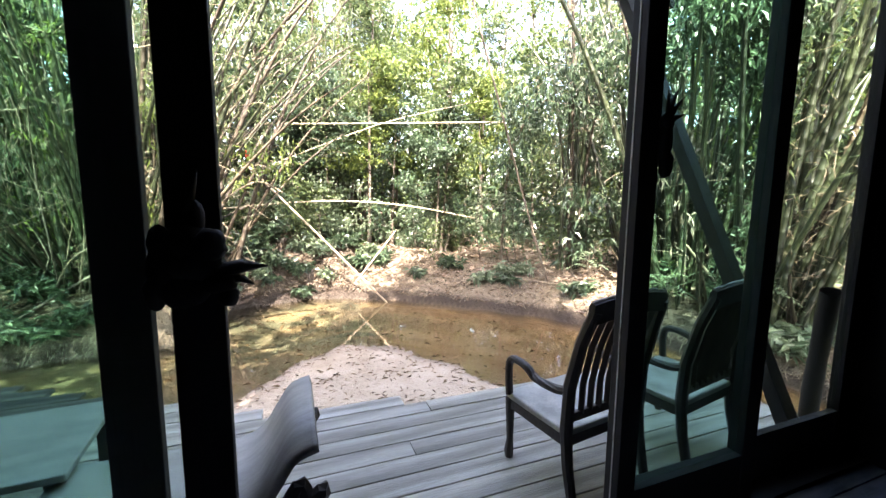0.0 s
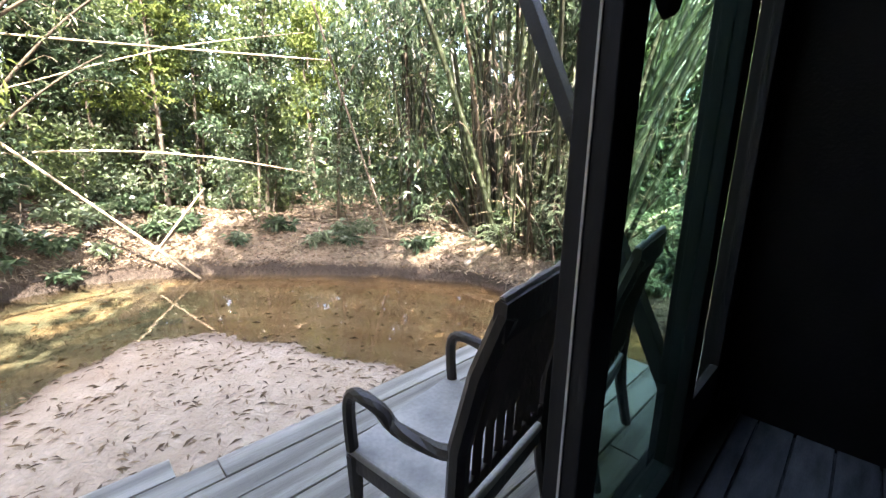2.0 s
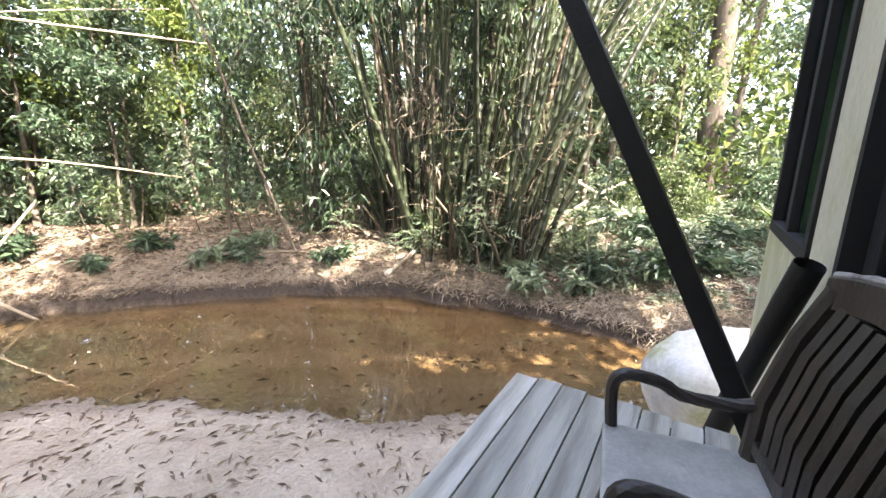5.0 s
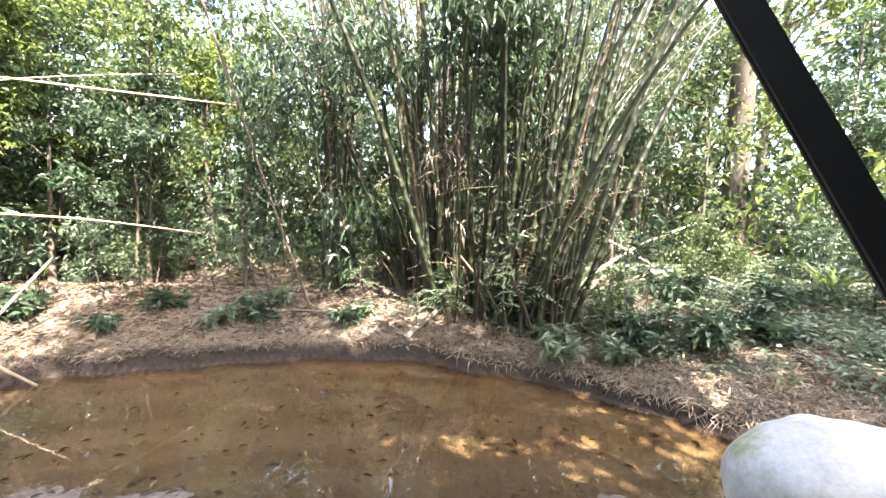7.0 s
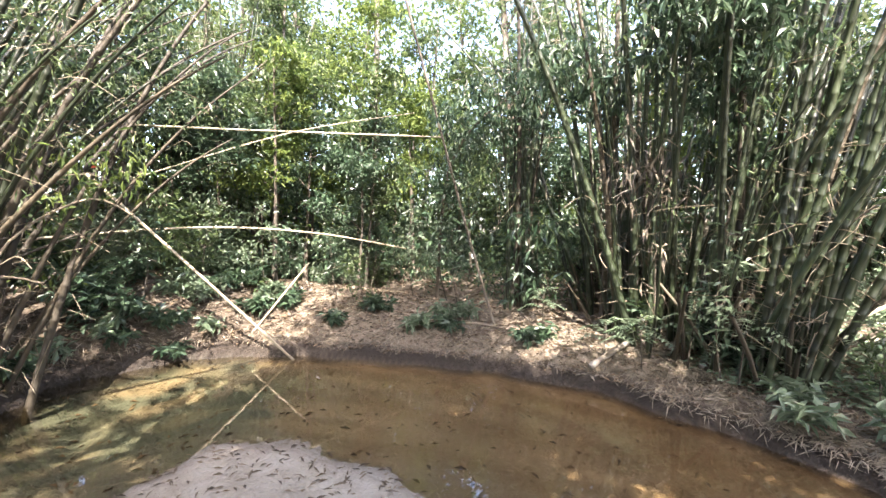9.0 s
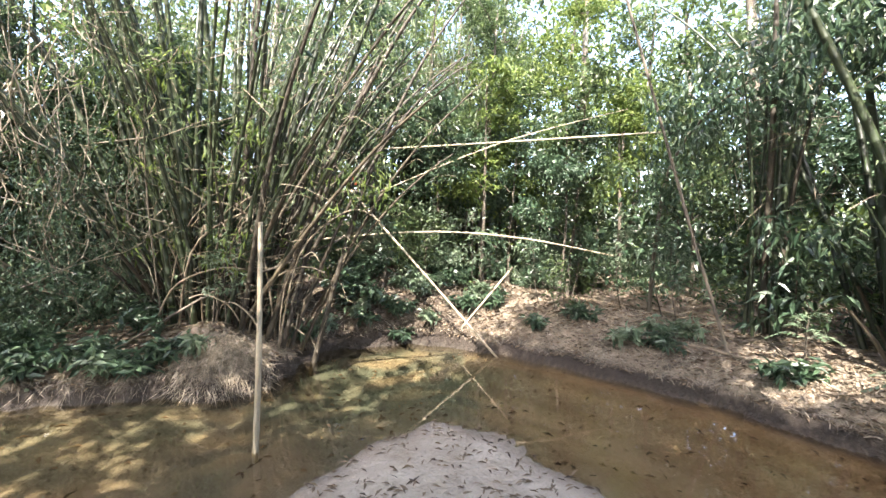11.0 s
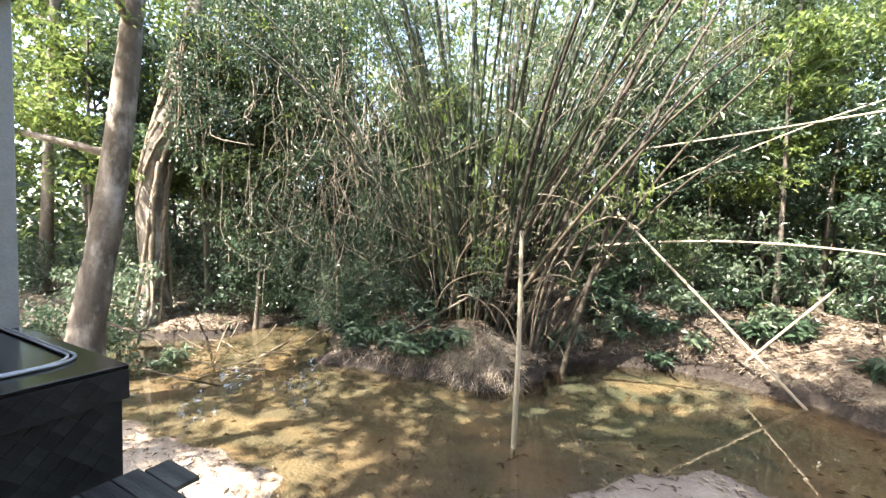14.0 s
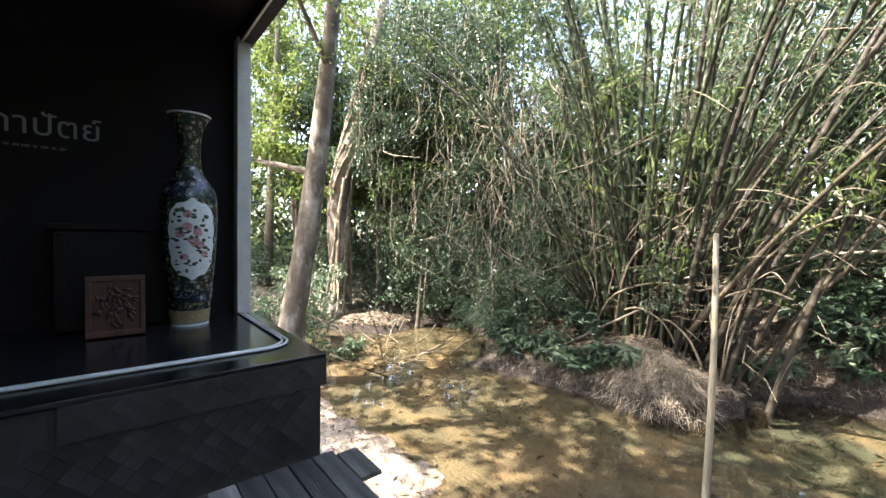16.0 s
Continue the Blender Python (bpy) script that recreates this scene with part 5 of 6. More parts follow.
leaf_stuff("ground_cover", "low grey-green leafy ground cover", np.stack([x, y, z + rf.uniform(0.05, 0.35, n)], -1)[k], (0.2, 0.085), M_LEAF_COVER, 0.1, 0.4, "ground cover", 8)


# matted straw and creepers on the near end of the right bank
n = 60000
x, y = rf.uniform(9.2, 14.5, n), rf.uniform(-5, 8.5, n)
z, wet, dn, df = ground_z(x, y)
k = (~wet) & (df < dn) & (df > 0.12) & (df < 3.4)
s = rf.uniform(0, 1, n)
leaf_stuff("dry_grass", "matted grey straw on the bank slope", np.stack([x, y, z + 0.04], -1)[k & (s < 0.55)], (0.3, 0.02), M_STRAW, 0.2, 0.4, "dry grass", 41)
k2 = k & (s > 0.6) & (df > 1.1) & (wob(x, y, 1.6, 2) > 0.1)
leaf_stuff("ground_cover", "small grey-green creeping leaves on the slope", np.stack([x, y, z + 0.03 + 0.2 * rf.uniform(0, 1, n) ** 2], -1)[k2], (0.13, 0.06), M_LEAF_COVER, 0.1, 0.5, "ground cover", 42)


# broad-leaved plants on the bank
def bush(at, r, n, leaf, lmat, label, seed, h=0.6):
    rg = np.random.default_rng(seed)
    b = thing("bush", label, "plant", at)
    tv, tq, base, tips = [], [], 0, []
    for k in range(max(6, n // 40)):
        a, q = rg.uniform(0, 6.28), rg.uniform(0.3, 1)
        tip = np.array([math.cos(a) * r * q, math.sin(a) * r * q, h * rg.uniform(0.5, 1.1)])
        line = bezier([(0, 0, -0.03), tip * np.array([0.4, 0.4, 0.7]), tip], 5)
        v, q_ = tube_arrays(line, np.linspace(0.012, 0.004, 5), 4)
        tv.append(v), tq.append(q_ + base)
        base += len(v)
        tips += [line[2], line[3], line[4]]
    sb = link("stalk", mesh_np("stalk", np.concatenate(tv), np.concatenate(tq)), M_BARK_THIN, b)
    sb["kind"] = "stuff"
    tips = np.array(tips)
    c = tips[rg.integers(0, len(tips), n)] + rg.normal(0, 0.12 * r, (n, 3))
    c[:, 2] = np.maximum(c[:, 2], 0.05)
    v, q_ = leaves(c, leaf[0], leaf[1], 0.15, rg)
    f = link("foliage", mesh_np("foliage", v, q_, False), lmat, b)
    f["kind"] = "stuff"
    return b


for i, (x, y, r, h, n) in enumerate(((11.0, 5.6, 0.7, 0.75, 320), (12.0, 3.9, 0.8, 0.6, 320), (12.4, 2.6, 0.9, 0.6, 380), (11.2, 4.4, 0.5, 0.5, 160), (13.2, 1.4, 0.9, 0.6, 380), (9.6, 11.4, 0.7, 0.35, 260), (8.6, 14.3, 0.8, 0.35, 300), (-7.0, 13.0, 0.8, 0.55, 300), (-5.9, 12.9, 0.6, 0.4, 200), (-1.2, 17.0, 0.7, 0.5, 220), (0.2, 17.4, 0.6, 0.5, 220), (-8.6, 12.9, 0.7, 0.5, 240), (11.9, 8.2, 0.6, 1.1, 260), (11.6, 9.7, 0.6, 1.2, 260), (10.8, 12.9, 0.8, 2.0, 170), (-13.0, 9.5, 0.6, 0.5, 200), (14.6, 3.4, 1.0, 0.7, 380), (-1.9, 17.4, 0.7, 0.7, 300), (1.2, 17.9, 0.7, 0.6, 260), (-0.8, 18.3, 0.9, 0.9, 380), (2.6, 17.6, 0.6, 0.4, 200), (-4.6, 13.2, 0.5, 0.4, 160), (-6.4, 14.2, 0.8, 0.9, 300), (-9.4, 13.8, 0.8, 0.8, 320), (-11.0, 14.6, 0.9, 1.0, 360), (6.6, 16.2, 0.6, 0.4, 220), (-0.5, 17.4, 0.8, 0.7, 300), (0.6, 18.1, 0.8, 0.7, 300), (1.9, 18.5, 0.8, 0.6, 280), (-1.7, 17.9, 0.8, 0.9, 320), (3.0, 18.2, 0.8, 0.6, 260), (4.0, 18.0, 0.7, 0.5, 220), (2.9, 19.2, 0.9, 0.8, 300), (-6.7, 12.9, 0.7, 0.45, 260), (-5.3, 13.1, 0.6, 0.4, 200), (-8.2, 12.7, 0.8, 0.5, 280), (13.4, 4.9, 0.8, 0.6, 300), (15.6, 1.2, 1.0, 0.7, 360), (12.0, 6.9, 0.6, 0.7, 240), (-2.2, 16.6, 0.5, 0.45, 200), (-0.9, 16.9, 0.5, 0.4, 180), (0.4, 17.0, 0.45, 0.35, 160), (1.4, 17.2, 0.5, 0.4, 180), (-2.6, 15.6, 0.5, 0.5, 200), (5.2, 16.4, 0.5, 0.35, 160), (7.4, 14.6, 0.6, 0.3, 220), (8.0, 13.9, 0.6, 0.3, 220))):
    bush(place(x, y), r, int(n * 0.8), (0.32, 0.125), M_LEAF_DARK if i % 3 else M_LEAF_COVER, "broad-leaved dark green plant on the creek bank", 200 + i, h)

# ---- big trees by the creek's left reach ----
def big_tree(name, label, base, line, radii, seed, limbs):
    t = thing(name, label, "tree", base)
    rg = np.random.default_rng(seed)
    pts = bezier(line, 22)
    rad = np.interp(np.linspace(0, 1, 22), np.linspace(0, 1, len(radii)), radii)
    rip = 1 + rg.normal(0, 0.05 if seed == 61 else 0.14, (22, 14))
    v, q = tube_arrays(pts, rad, 14, rip)
    link("trunk", mesh_np("trunk", v, q), M_BARK, t, "mottled pale bark")
    cen = []
    for p0, p1, r in limbs:
        l = bezier([p0, (np.array(p0) + p1) / 2 + rg.normal(0, 0.25, 3), p1], 9)
        tube("limb", l, np.linspace(r, 0.015, 9), M_BARK, t, 7)
        cen += list(l[3:])
    cen = np.array(cen)
    n = 420
    c = cen[rg.integers(0, len(cen), n)] + rg.normal(0, 0.7, (n, 3))
    v, q = leaves(sprays(c, 10, 0.2, rg), 0.16, 0.07, 0.4, rg)
    f = link("crown", mesh_np("crown", v, q, False), M_LEAF_BRIGHT, t, "sunlit leaves")
    f["kind"] = "stuff"
    return t


b1 = place(-11.5, 6.7, -0.1)
big_tree("leaning_tree", "leaning smooth-barked tree with mottled pale bark", b1, [(0, 0, 0), (0.05, 0.25, 2.2), (0.2, 0.65, 5), (0.4, 1.1, 9.6), (0.5, 1.4, 14)], [0.50, 0.36, 0.31, 0.28, 0.2, 0.12], 61, [((0.25, 0.75, 6.0), (-3.5, -1.8, 7.0), 0.11), ((0.4, 1.1, 9.0), (2.0, -1.5, 11.5), 0.1), ((0.4, 1.2, 10.5), (-2.5, 2.5, 13.0), 0.1), ((0.5, 1.3, 12), (2.8, 2.4, 14.5), 0.1)])
b2 = place(-17.2, 10.9, -0.1)
big_tree("vine_tree", "old tree wrapped in woody vines beside the creek", b2, [(0, 0, 0), (0.1, 0.1, 2.5), (0.0, 0.1, 5.5), (0.5, 0.9, 9.5), (1.1, 1.9, 15)], [0.62, 0.42, 0.46, 0.42, 0.36, 0.2], 62, [((0.3, 0.5, 7.5), (-2.0, 2.5, 9.5), 0.13), ((0.6, 1.0, 10), (3.8, 2.8, 11.5), 0.1), ((0.9, 1.5, 12.5), (-1.5, -1.5, 15.5), 0.1)])


def vine(name, pts, r, label, n=26, mat_=None, wig=0.0, seed=0):
    rg = np.random.default_rng(seed)
    p = bezier(pts, n)
    p[1:-1] += rg.normal(0, wig, (n - 2, 3))
    return tagged(tube(name, p, np.full(n, r) * (1 + 0.12 * np.sin(np.arange(n) * 1.7)), mat_ or M_VINE, sides=7), label, "vine")


bx, by, bz = b2
TZ, TX, TY, TR = (0, 2.5, 5.5, 9.5, 15), (0, 0.1, 0.0, 0.5, 1.1), (0, 0.1, 0.1, 0.9, 1.9), (0.60, 0.46, 0.48, 0.42, 0.26)
for k in range(9):
    a0 = k * 0.9 + (k * k) % 3
    turn_ = 0.12 + 0.13 * ((k * 3) % 5)
    pts = []
    for st_ in range(5 + (k * 2) % 5):
        z_ = st_ * 1.55
        rr_ = float(np.interp(z_, TZ, TR)) + 0.03
        pts.append((bx + float(np.interp(z_, TZ, TX)) + rr_ * math.cos(a0 + st_ * turn_), by + float(np.interp(z_, TZ, TY)) + rr_ * math.sin(a0 + st_ * turn_), bz + z_))
    vine("woody_vine", pts, 0.055 + 0.022 * (k % 3), "thick woody vine winding round the old tree", 26, None, 0.02, k)
vine("woody_vine", [(bx + 0.7, by + 0.2, gz(bx + .7, by + .2)), (bx + 0.2, by + 0.1, bz + 0.8), (bx + 0.3, by, bz + 2.6), (bx + 0.6, by + 0.3, bz + 4.5)], 0.10, "pale curved root climbing the old tree", 18, None, 0.01, 9)
vine("woody_vine", [(b1[0] + 0.3, b1[1] + 0.5, b1[2] + 2.0), (b1[0] + 0.7, b1[1] + 1.2, b1[2] + 1.85), (bx + 0.3, by - 0.1, bz + 2.3)], 0.035, "thin vine strung between two trees", 12, None, 0.01, 10)

# hanging tangle of thin vines
tv, tq, base = [], [], 0
rv = np.random.default_rng(91)
for k in range(230):
    x, y = rv.uniform(-17, -6.5), rv.uniform(12.0, 15.5)
    top = rv.uniform(2.5, 8.5)
    L = rv.uniform(1.5, 5)
    pts = [(x, y, top), (x + rv.normal(0, 0.3), y + rv.normal(0, 0.3), top - L * 0.4), (x + rv.normal(0, 0.5), y + rv.normal(0, 0.4), top - L * 0.8), (x + rv.normal(0, 0.8), y + rv.normal(0, 0.5), max(gz(x, y), top - L))]
    v, q = tube_arrays(bezier(pts, 10), np.full(10, rv.uniform(0.006, 0.02)), 4)
    tv.append(v), tq.append(q + base)
    base += len(v)
tagged(link("hanging_vines", mesh_np("hanging_vines", np.concatenate(tv), np.concatenate(tq)), M_TWIG), "tangle of thin pale hanging vines", "vines", kind="stuff")
n = 4600
c = np.stack([rv.uniform(-16.5, -7, n), rv.uniform(12, 16.5, n), rv.uniform(-1.5, 11.5, n)], -1)
c = c[wob(c[:, 0], c[:, 2], 1.2) + wob(c[:, 1], c[:, 2], 0.9, 1) > -0.3]
leaf_stuff("creeper_leaves", "curtain of dark creeper leaves over the trees", sprays(c, 10, 0.22, rv), (0.13, 0.07), M_LEAF_DARK, 0.6, 0, "creeper", 12)

def creeper_mass(at, r, h, n, label, seed):
    """A dark hanging curtain of creeper: leaf bunches strung on many thin stems."""
    rg = np.random.default_rng(seed)
    c = thing("creeper", label, "creeper", at)
    tv, tq, base, cen = [], [], 0, []
    for k in range(34):
        a, q = rg.uniform(0, 6.28), rg.uniform(0, 1) ** 0.5
        x0, y0 = r * q * math.cos(a), r * q * math.sin(a)
        L = h * rg.uniform(0.45, 1.0)
        line = bezier([(x0 * 0.7, y0 * 0.7, 0), (x0, y0, -L * 0.35), (x0 * 1.1 + rg.normal(0, 0.2), y0 * 1.1, -L * 0.7), (x0 + rg.normal(0, 0.4), y0, -L)], 12)
        v, q_ = tube_arrays(line, np.full(12, rg.uniform(0.008, 0.02)), 4)
        tv.append(v), tq.append(q_ + base)
        base += len(v)
        cen += list(line)
    st = link("stem", mesh_np("stem", np.concatenate(tv), np.concatenate(tq)), M_VINE, c, "thin hanging stems")
    st["kind"] = "stuff"
    cen = np.array(cen)
    b = cen[rg.integers(0, len(cen), n // 10)] + rg.normal(0, 0.22, (n // 10, 3))
    v, q_ = leaves(sprays(b, 10, 0.17, rg), 0.15, 0.085, 0.8, rg)
    f = link("foliage", mesh_np("foliage", v, q_, False), M_LEAF_DARK, c, "dark creeper leaves")
    f["kind"] = "stuff"
    return c


for i_, (at_, r_, h_, n_) in enumerate((((-14.4, 13.4, 11.5), 1.7, 7.5, 13000), ((-12.6, 15.0, 11.0), 1.6, 6.5, 9000), ((-15.9, 12.2, 9.5), 1.0, 6.0, 6000))):
    creeper_mass(at_, r_, h_, n_, "dark leafy creeper hanging in a curtain from the trees", 400 + i_)


# ---- poles, sticks and logs ----
def stick(name, pts, r, label, material=None, n=14, category="branch"):
    p = bezier(pts, n)
    rr = np.linspace(r, r * 0.75, n) * (1 + 0.08 * (np.arange(n) % 2))
    return tagged(tube(name, p, rr, material or M_POLE, sides=8), label, category)


stick("standing_pole", [(-2.03, 10.1, WATER - 0.3), (-2.06, 10.4, -0.6), (-2.25, 11.0, 1.65)], 0.055, "pale dead bamboo pole standing in the creek", None, 16, "pole")
stick("leaning_stick", [(-1.65, 17.6, 3.0), (0.95, 16.6, 0.22), (3.55, 15.5, WATER - 0.05)], 0.045, "pale fallen bamboo leaning from clump to water")
stick("leaning_stick", [(4.3, 16.9, 0.25), (3.1, 16.85, -1.2), (1.95, 16.8, WATER - 0.05)], 0.036, "broken bamboo stick at the water's edge")
stick("bamboo_span", [(-3.6, 18.36, 1.0), (1.0, 17.6, 1.45), (4.6, 17.2, 1.3), (8.1, 17.07, 0.7)], 0.033, "long pale bamboo lying across the bank plants")
stick("bamboo_span", [(-3.0, 19.5, 4.6), (2.0, 18.2, 4.75), (8.6, 15.3, 4.8)], 0.033, "long pale bamboo hung between the clumps")
stick("bamboo_span", [(-0.8, 18.8, 2.9), (4.0, 18.2, 4.9), (8.5, 17.3, 6.1)], 0.022, "thin bamboo slanting up through the leaves")
stick("leaning_culm", [(9.43, 13.1, gz(9.43, 13.1) - 0.05), (8.5, 13.5, 1.6), (7.6, 13.8, 4.8), (6.7, 14.0, 7.8), (5.6, 14.2, 11.5)], 0.045, "single dark leaning bamboo culm", M_BARK_THIN, 18)
stick("fallen_log", [(9.95, 9.68, gz(9.95, 9.68) + 0.12), (10.6, 9.56, gz(10.6, 9.56) + 0.15), (11.2, 9.45, gz(11.2, 9.45) + 0.16)], 0.085, "grey fallen log on the bank", M_BARK, 8)
for k in range(40):
    x, y = rv.uniform(8, 15), rv.uniform(1, 19)
    if k > 25:
        x, y = rv.uniform(-9, -3), rv.uniform(12.8, 15)
    a, L = rv.uniform(0, 6.28), rv.uniform(0.6, 1.8)
    x2, y2 = x + L * math.cos(a), y + L * math.sin(a)
    za, zb_ = gz(x, y), gz(x2, y2)
    if min(za, zb_) < WATER:
        continue
    stick("fallen_stick", [(x, y, za + 0.02), ((x + x2) / 2, (y + y2) / 2, (za + zb_) / 2 + 0.07), (x2, y2, zb_ + 0.03)], rv.uniform(0.012, 0.03), "dry fallen stick on the bank", M_VINE, 6)
tagged(part("red_cloth", boxbm((-1.5, 18.1, 3.3), (0.17, 0.03, 0.30), 0.012, None), M_RED), "faded red cloth tied on a bamboo stick", "cloth")
stick("far_tree", [(25.3, 1.9, -1.0), (25.1, 1.9, 4), (24.6, 1.9, 11), (24.2, 2.0, 17)], 0.55, "large tree trunk in the wood", M_BARK_THIN, 12, "tree")


# leafy branches hanging before the bamboo
def hanging_branch(pts, r, n, leaf, lmat, label, seed, spread=0.45):
    rg = np.random.default_rng(seed)
    b = thing("hanging_branch", label, "branch", tuple(pts[0]))
    loc = np.array(pts, float) - np.array(pts[0], float)
    line = bezier(loc, 24)
    tube("limb", line, np.linspace(r, 0.008, 24), M_BARK_THIN, b, 6)
    c = line[rg.integers(5, 24, n // 8)] + rg.normal(0, spread, (n // 8, 3)) * np.array([1, 1, 0.78])
    v, q = leaves(sprays(c, 8, 0.18, rg), leaf[0], leaf[1], 0.8, rg)
    f = link("foliage", mesh_np("foliage", v, q, False), lmat, b)
    f["kind"] = "stuff"
    return b


hanging_branch([(9.6, 17.2, gz(9.6, 17.2)), (9.3, 16.0, 3.5), (9.4, 13.6, 5.4), (10.3, 11.3, 6.0), (11.0, 9.6, 5.6)], 0.08, 3600, (0.30, 0.10), M_LEAF_DARK, "dark leafy branch arching before the bamboo", 301, 0.8)
hanging_branch([(14.4, 7.2, gz(14.4, 7.2)), (13.0, 7.6, 4.0), (11.6, 8.0, 6.6), (10.9, 7.6, 7.0), (10.6, 6.9, 6.3)], 0.07, 4200, (0.30, 0.10), M_LEAF_DARK, "dark leafy branch hanging over the creek", 302, 0.75)
hanging_branch([(10.9, 12.6, gz(10.9, 12.6)), (10.7, 12.5, 0.0), (10.5, 12.3, 1.2), (10.2, 12.0, 1.9)], 0.03, 300, (0.42, 0.12), M_LEAF_DARK, "young broad-leaved tree at the bamboo's edge", 303)
hanging_branch([(11.7, 9.0, gz(11.7, 9.0)), (11.5, 9.0, 2.0), (11.2, 9.1, 3.4), (10.8, 9.2, 3.0)], 0.03, 420, (0.45, 0.06), M_LEAF_DRY, "bunch of dead brown leaves hanging on bamboo", 304)


def pinnate_plant(at, h, fronds, frond_len, seed):
    """A young plant whose fronds carry paired leaflets."""
    rg = np.random.default_rng(seed)
    b = thing("feather_leaved_plant", "young plant with pale green feather-like leaves", "plant", at)
    top = np.array([rg.normal(0, 0.12), rg.normal(0, 0.12), h])
    stem = bezier([(0, 0, -0.05), top * np.array([0.3, 0.3, 0.5]), top], 8)
    tube("stem", stem, np.linspace(0.022, 0.010, 8), M_BARK_THIN, b, 6)
    for k in range(fronds):
        a = k * 2.4 + rg.normal(0, 0.2)
        p0 = stem[7 - (k * 3) % 4]
        L = frond_len * rg.uniform(0.75, 1.1)
        d = np.array([math.cos(a), math.sin(a), 0])
        sd = np.array([-math.sin(a), math.cos(a), 0])
        line = bezier([p0, p0 + d * L * 0.5 + np.array([0, 0, 0.16 * L]), p0 + d * L + np.array([0, 0, -0.12 * L])], 11)
        v, q = tube_arrays(line, np.linspace(0.007, 0.003, 11), 4)
        vs, qs, base = [v], [q], len(v)
        for i in range(2, 11):
            w = 0.24 * L * math.sin(math.pi * (0.12 + 0.80 * i / 11)) + 0.03
            for sg in (-1, 1):
                o, dr = line[i], sd * sg * 0.92 + d * 0.38 + np.array([0, 0, rg.normal(-0.2, 0.08)])
                vs.append(np.array([o, o + dr * w * 0.5 + d * 0.035, o + dr * w, o + dr * w * 0.5 - d * 0.035]))
                qs.append(np.array([[0, 1, 2, 3]]) + base)
                base += 4
        link("frond", mesh_np("frond", np.concatenate(vs), np.concatenate(qs), False), M_LEAF_COVER, b)
    return b


for i_, (x_, y_, h_, nf_, l_) in enumerate(((11.3, 6.8, 1.5, 9, 0.95), (10.7, 8.7, 1.3, 8, 0.85), (10.4, 9.6, 1.1, 7, 0.75), (11.5, 8.0, 1.7, 9, 0.9), (10.1, 11.6, 1.2, 7, 0.7), (12.3, 5.6, 1.0, 7, 0.8))):
    pinnate_plant(place(x_, y_), h_, nf_, l_, 500 + i_)


hanging_branch([(-4.8, 14.3, gz(-4.8, 14.3)), (-4.4, 13.9, 1.6), (-3.7, 13.5, 3.8), (-3.0, 13.1, 4.5)], 0.025, 260, (0.30, 0.06), M_LEAF_BRIGHT, "slim leafy bamboo shoot with bright new leaves", 305)
hanging_branch([(-6.2, 14.4, gz(-6.2, 14.4)), (-6.3, 14.0, 2.2), (-6.0, 13.5, 4.6), (-5.4, 13.0, 5.6)], 0.025, 240, (0.30, 0.06), M_LEAF_BRIGHT, "slim leafy bamboo shoot with bright new leaves", 306)
hanging_branch([(-2.9, 15.4, gz(-2.9, 15.4)), (-2.3, 15.0, 1.0), (-1.2, 14.6, 2.6), (-0.4, 14.4, 2.4)], 0.022, 260, (0.28, 0.07), M_LEAF_BRIGHT, "leafy twig reaching out from the clump", 307)

# fallen poles and a spiky plant on the right bank
stick("fallen_pole", [(14.0, 5.5, gz(14.0, 5.5) + 0.35), (16.0, 3.6, gz(16, 3.6) + 0.55), (17.2, 1.8, gz(17.2, 1.8) + 0.1)], 0.05, "pale fallen bamboo pole on the bank", None, 10)
stick("fallen_pole", [(15.4, 6.0, gz(15.4, 6.0) + 0.2), (17.5, 4.8, gz(17.5, 4.8) + 1.1), (19.6, 3.2, gz(19.6, 3.2) + 1.9)], 0.05, "pale broken bamboo leaning in the undergrowth", None, 10)
stick("fallen_pole", [(16.6, 5.8, gz(16.6, 5.8) + 1.4), (16.4, 4.6, gz(16.4, 4.6) + 0.7), (16.0, 3.4, gz(16.0, 3.4) + 0.1)], 0.045, "pale broken bamboo leaning in the undergrowth", None, 10)
stick("fallen_pole", [(13.4, 6.6, gz(13.4, 6.6) + 0.1), (15.2, 4.8, gz(15.2, 4.8) + 0.25), (17.4, 3.0, gz(17.4, 3.0) + 0.1)], 0.06, "grey fallen bamboo pole on the bank", M_BARK, 10)
fern = thing("spiky_plant", "bright green plant with long upright blades", "plant", place(17.0, -0.3))
for k in range(16):
    a = k * 2.4
    e = 0.35 + 0.5 * ((k * 0.37) % 1)
    L = 1.1 + 0.3 * ((k * 0.61) % 1)
    bm = bmesh.new()
    rows_ = []
    for i in range(6):
        f = i / 5
        r = L * f * math.cos(1.3 - e * f)
        z = L * f * math.sin(1.3 - e * f * 0.9)
        w = 0.07 * math.sin(math.pi * (0.12 + 0.86 * f))
        rows_.append([bm.verts.new((r * math.cos(a) - sd * w * math.sin(a), r * math.sin(a) + sd * w * math.cos(a), z - 0.03 + (0.02 if sd else 0))) for sd in (-1, 0, 1)])
    for p_, q_ in zip(rows_[:-1], rows_[1:]):
        for j in range(2):
            bm.faces.new((p_[j], p_[j + 1], q_[j + 1], q_[j]))
    part("blade", bm, M_LEAF_BRIGHT, fern)


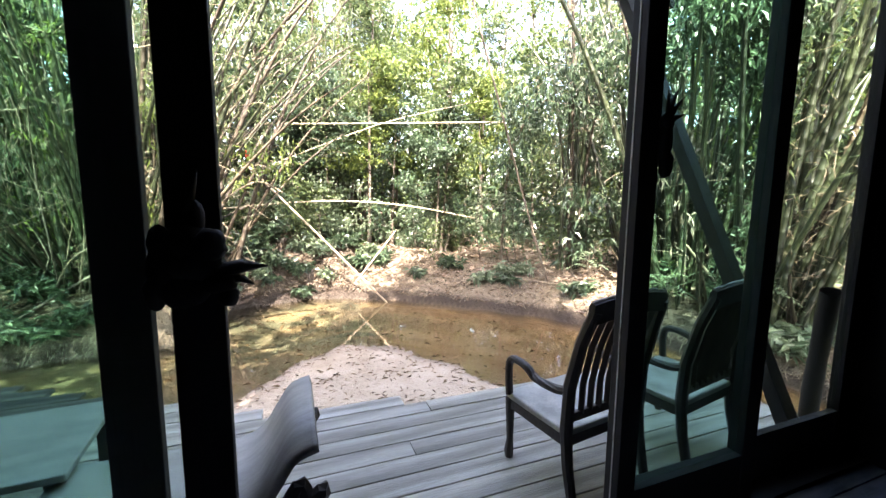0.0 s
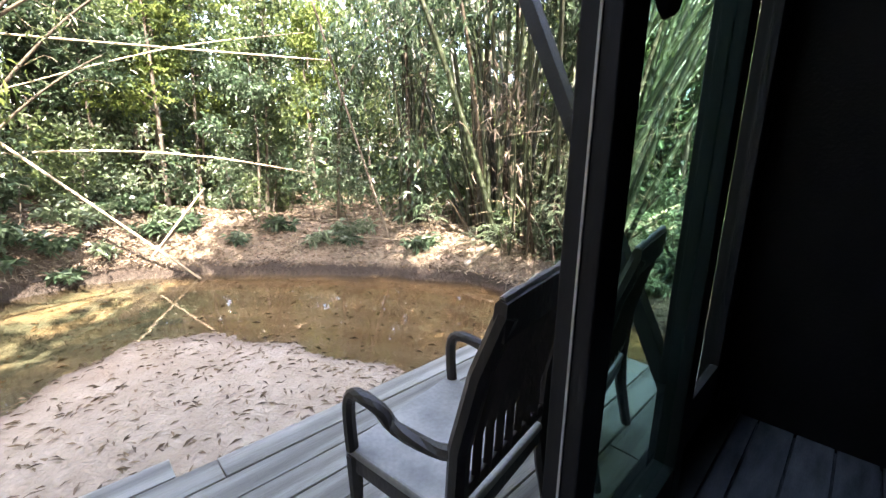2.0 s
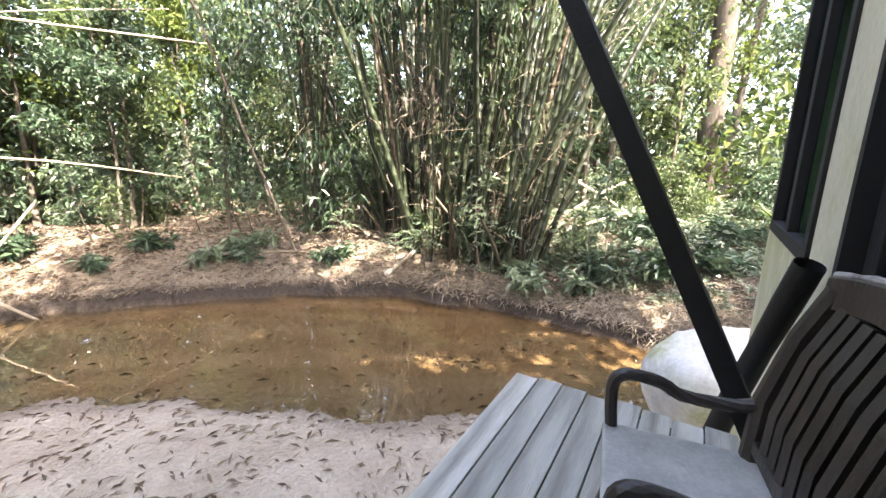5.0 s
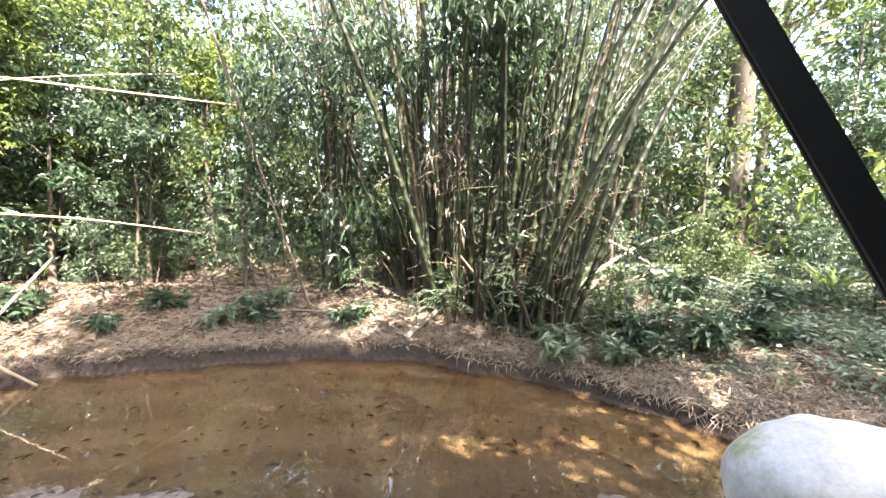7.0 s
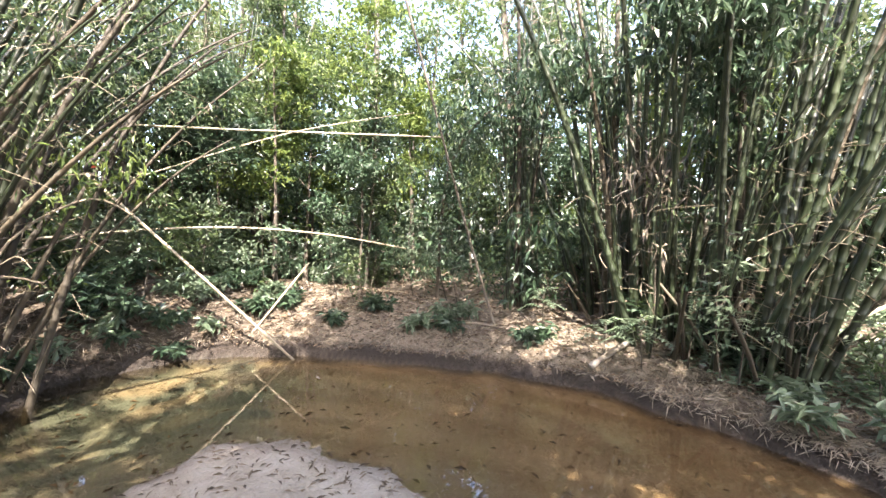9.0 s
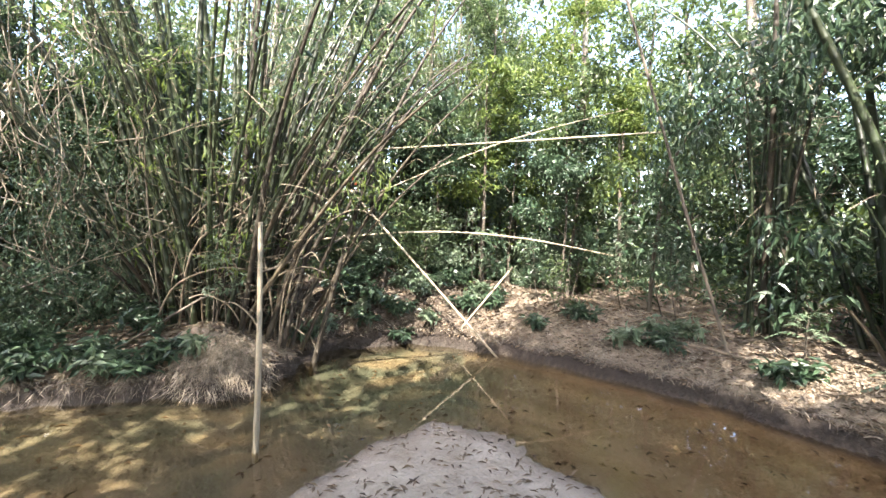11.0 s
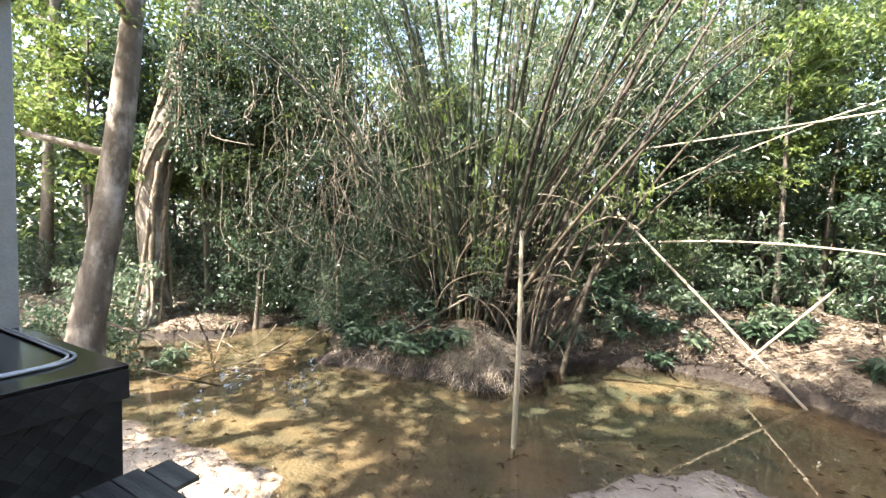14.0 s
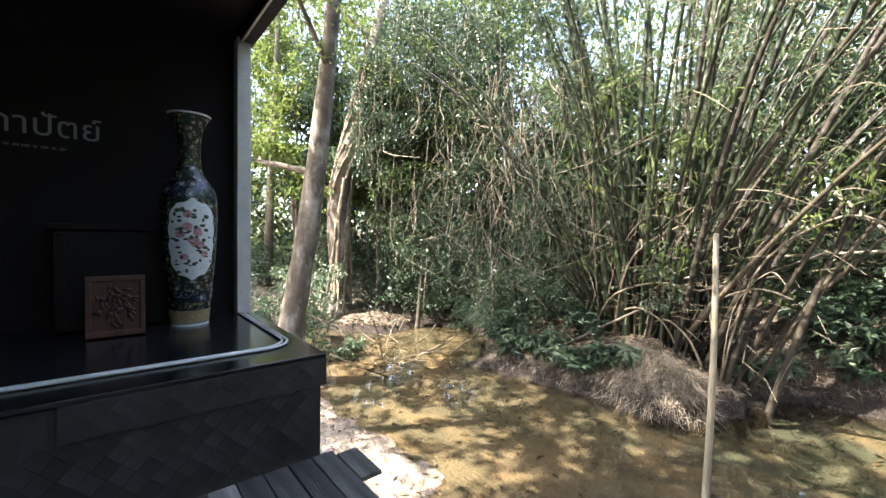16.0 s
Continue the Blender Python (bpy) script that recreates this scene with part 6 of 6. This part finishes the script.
# straw mound on the promontory's tip
rm = np.random.default_rng(88)
n = 3600
a, q = rm.uniform(0, 6.28, n), rm.uniform(0, 1, n) ** 0.6
x, y = -4.0 + 1.25 * q * np.cos(a), 13.05 + 0.75 * q * np.sin(a)
z = ground_z(x, y)[0] + 0.30 * (1 - q * q)
leaf_stuff("straw_mound", "mound of dry straw at the promontory's tip", np.stack([x, y, z], -1), (0.42, 0.012), M_STRAW, 0.7, 0.0, "dry grass", 21)
n = 2600
x, y = rm.uniform(-8.6, -2.6, n), rm.uniform(12.2, 13.6, n)
z, wet, dn, df = ground_z(x, y)
k = (~wet) & (df < 0.9)
leaf_stuff("dry_grass", "roots and straw hanging over the promontory's edge", np.stack([x, y, z + 0.08], -1)[k], (0.5, 0.014), M_LEAF_DRY, 1.0, 0.0, "dry grass", 22)

# dead branches lying in the shallows
for k in range(22):
    x, y = rm.uniform(-13.5, -9.5), rm.uniform(9.2, 12.6)
    a, L = rm.uniform(0, 6.28), rm.uniform(0.9, 2.6)
    dx, dy = L * math.cos(a), L * math.sin(a)
    z0 = gz(x, y)
    stick("dead_branch", [(x, y, z0 - 0.02), (x + dx * 0.5, y + dy * 0.5, z0 + 0.35 * L * 0.5), (x + dx, y + dy, z0 + rm.uniform(0.2, 0.8))], rm.uniform(0.012, 0.03), "dead branch lying in the shallow water", M_VINE, 8)
# bare branches crossing before the promontory clump
stick("arching_branch", [(-7.1, 13.2, gz(-7.1, 13.2)), (-4.6, 14.3, -0.2), (-2.9, 14.9, 0.5), (-1.4, 16.0, 1.3)], 0.035, "long bare branch across the clump's foot", M_BARK_THIN, 16)
for k in range(18):
    x, y = rm.uniform(-6.5, -3.0), rm.uniform(14.2, 15.2)
    z0 = gz(x, y)
    dx = rm.uniform(-1.5, 4.0)
    h = rm.uniform(1.0, 4.0)
    stick("arching_branch", [(x, y, z0 - 0.03), (x + dx * 0.25, y - 0.25, z0 + h * 0.7), (x + dx * 0.7, y - 0.4 + rm.normal(0, 0.3), z0 + h), (x + dx, y - 0.3 + rm.normal(0, 0.4), z0 + h * 0.92)], rm.uniform(0.014, 0.032), "dry arching branch before the bamboo", M_VINE, 14)

for k in range(46):
    x, y = rm.uniform(-1, 16), rm.uniform(3, 21)
    z, wet, dn, df = ground_z(np.array([x]), np.array([y]))
    if wet[0] or df[0] > dn[0] or df[0] < 0.5 or df[0] > 6:
        continue
    a, L = rm.uniform(0, 6.28), rm.uniform(0.8, 2.6)
    x2, y2 = x + L * math.cos(a), y + L * math.sin(a)
    if gz(x2, y2) < WATER:
        continue
    stick("fallen_stick", [(x, y, z[0] + 0.03), ((x + x2) / 2, (y + y2) / 2, (z[0] + gz(x2, y2)) / 2 + 0.09), (x2, y2, gz(x2, y2) + 0.04)], rm.uniform(0.014, 0.045), "dead stick lying in the leaf litter", M_BARK_THIN if k % 2 else M_VINE, 6)
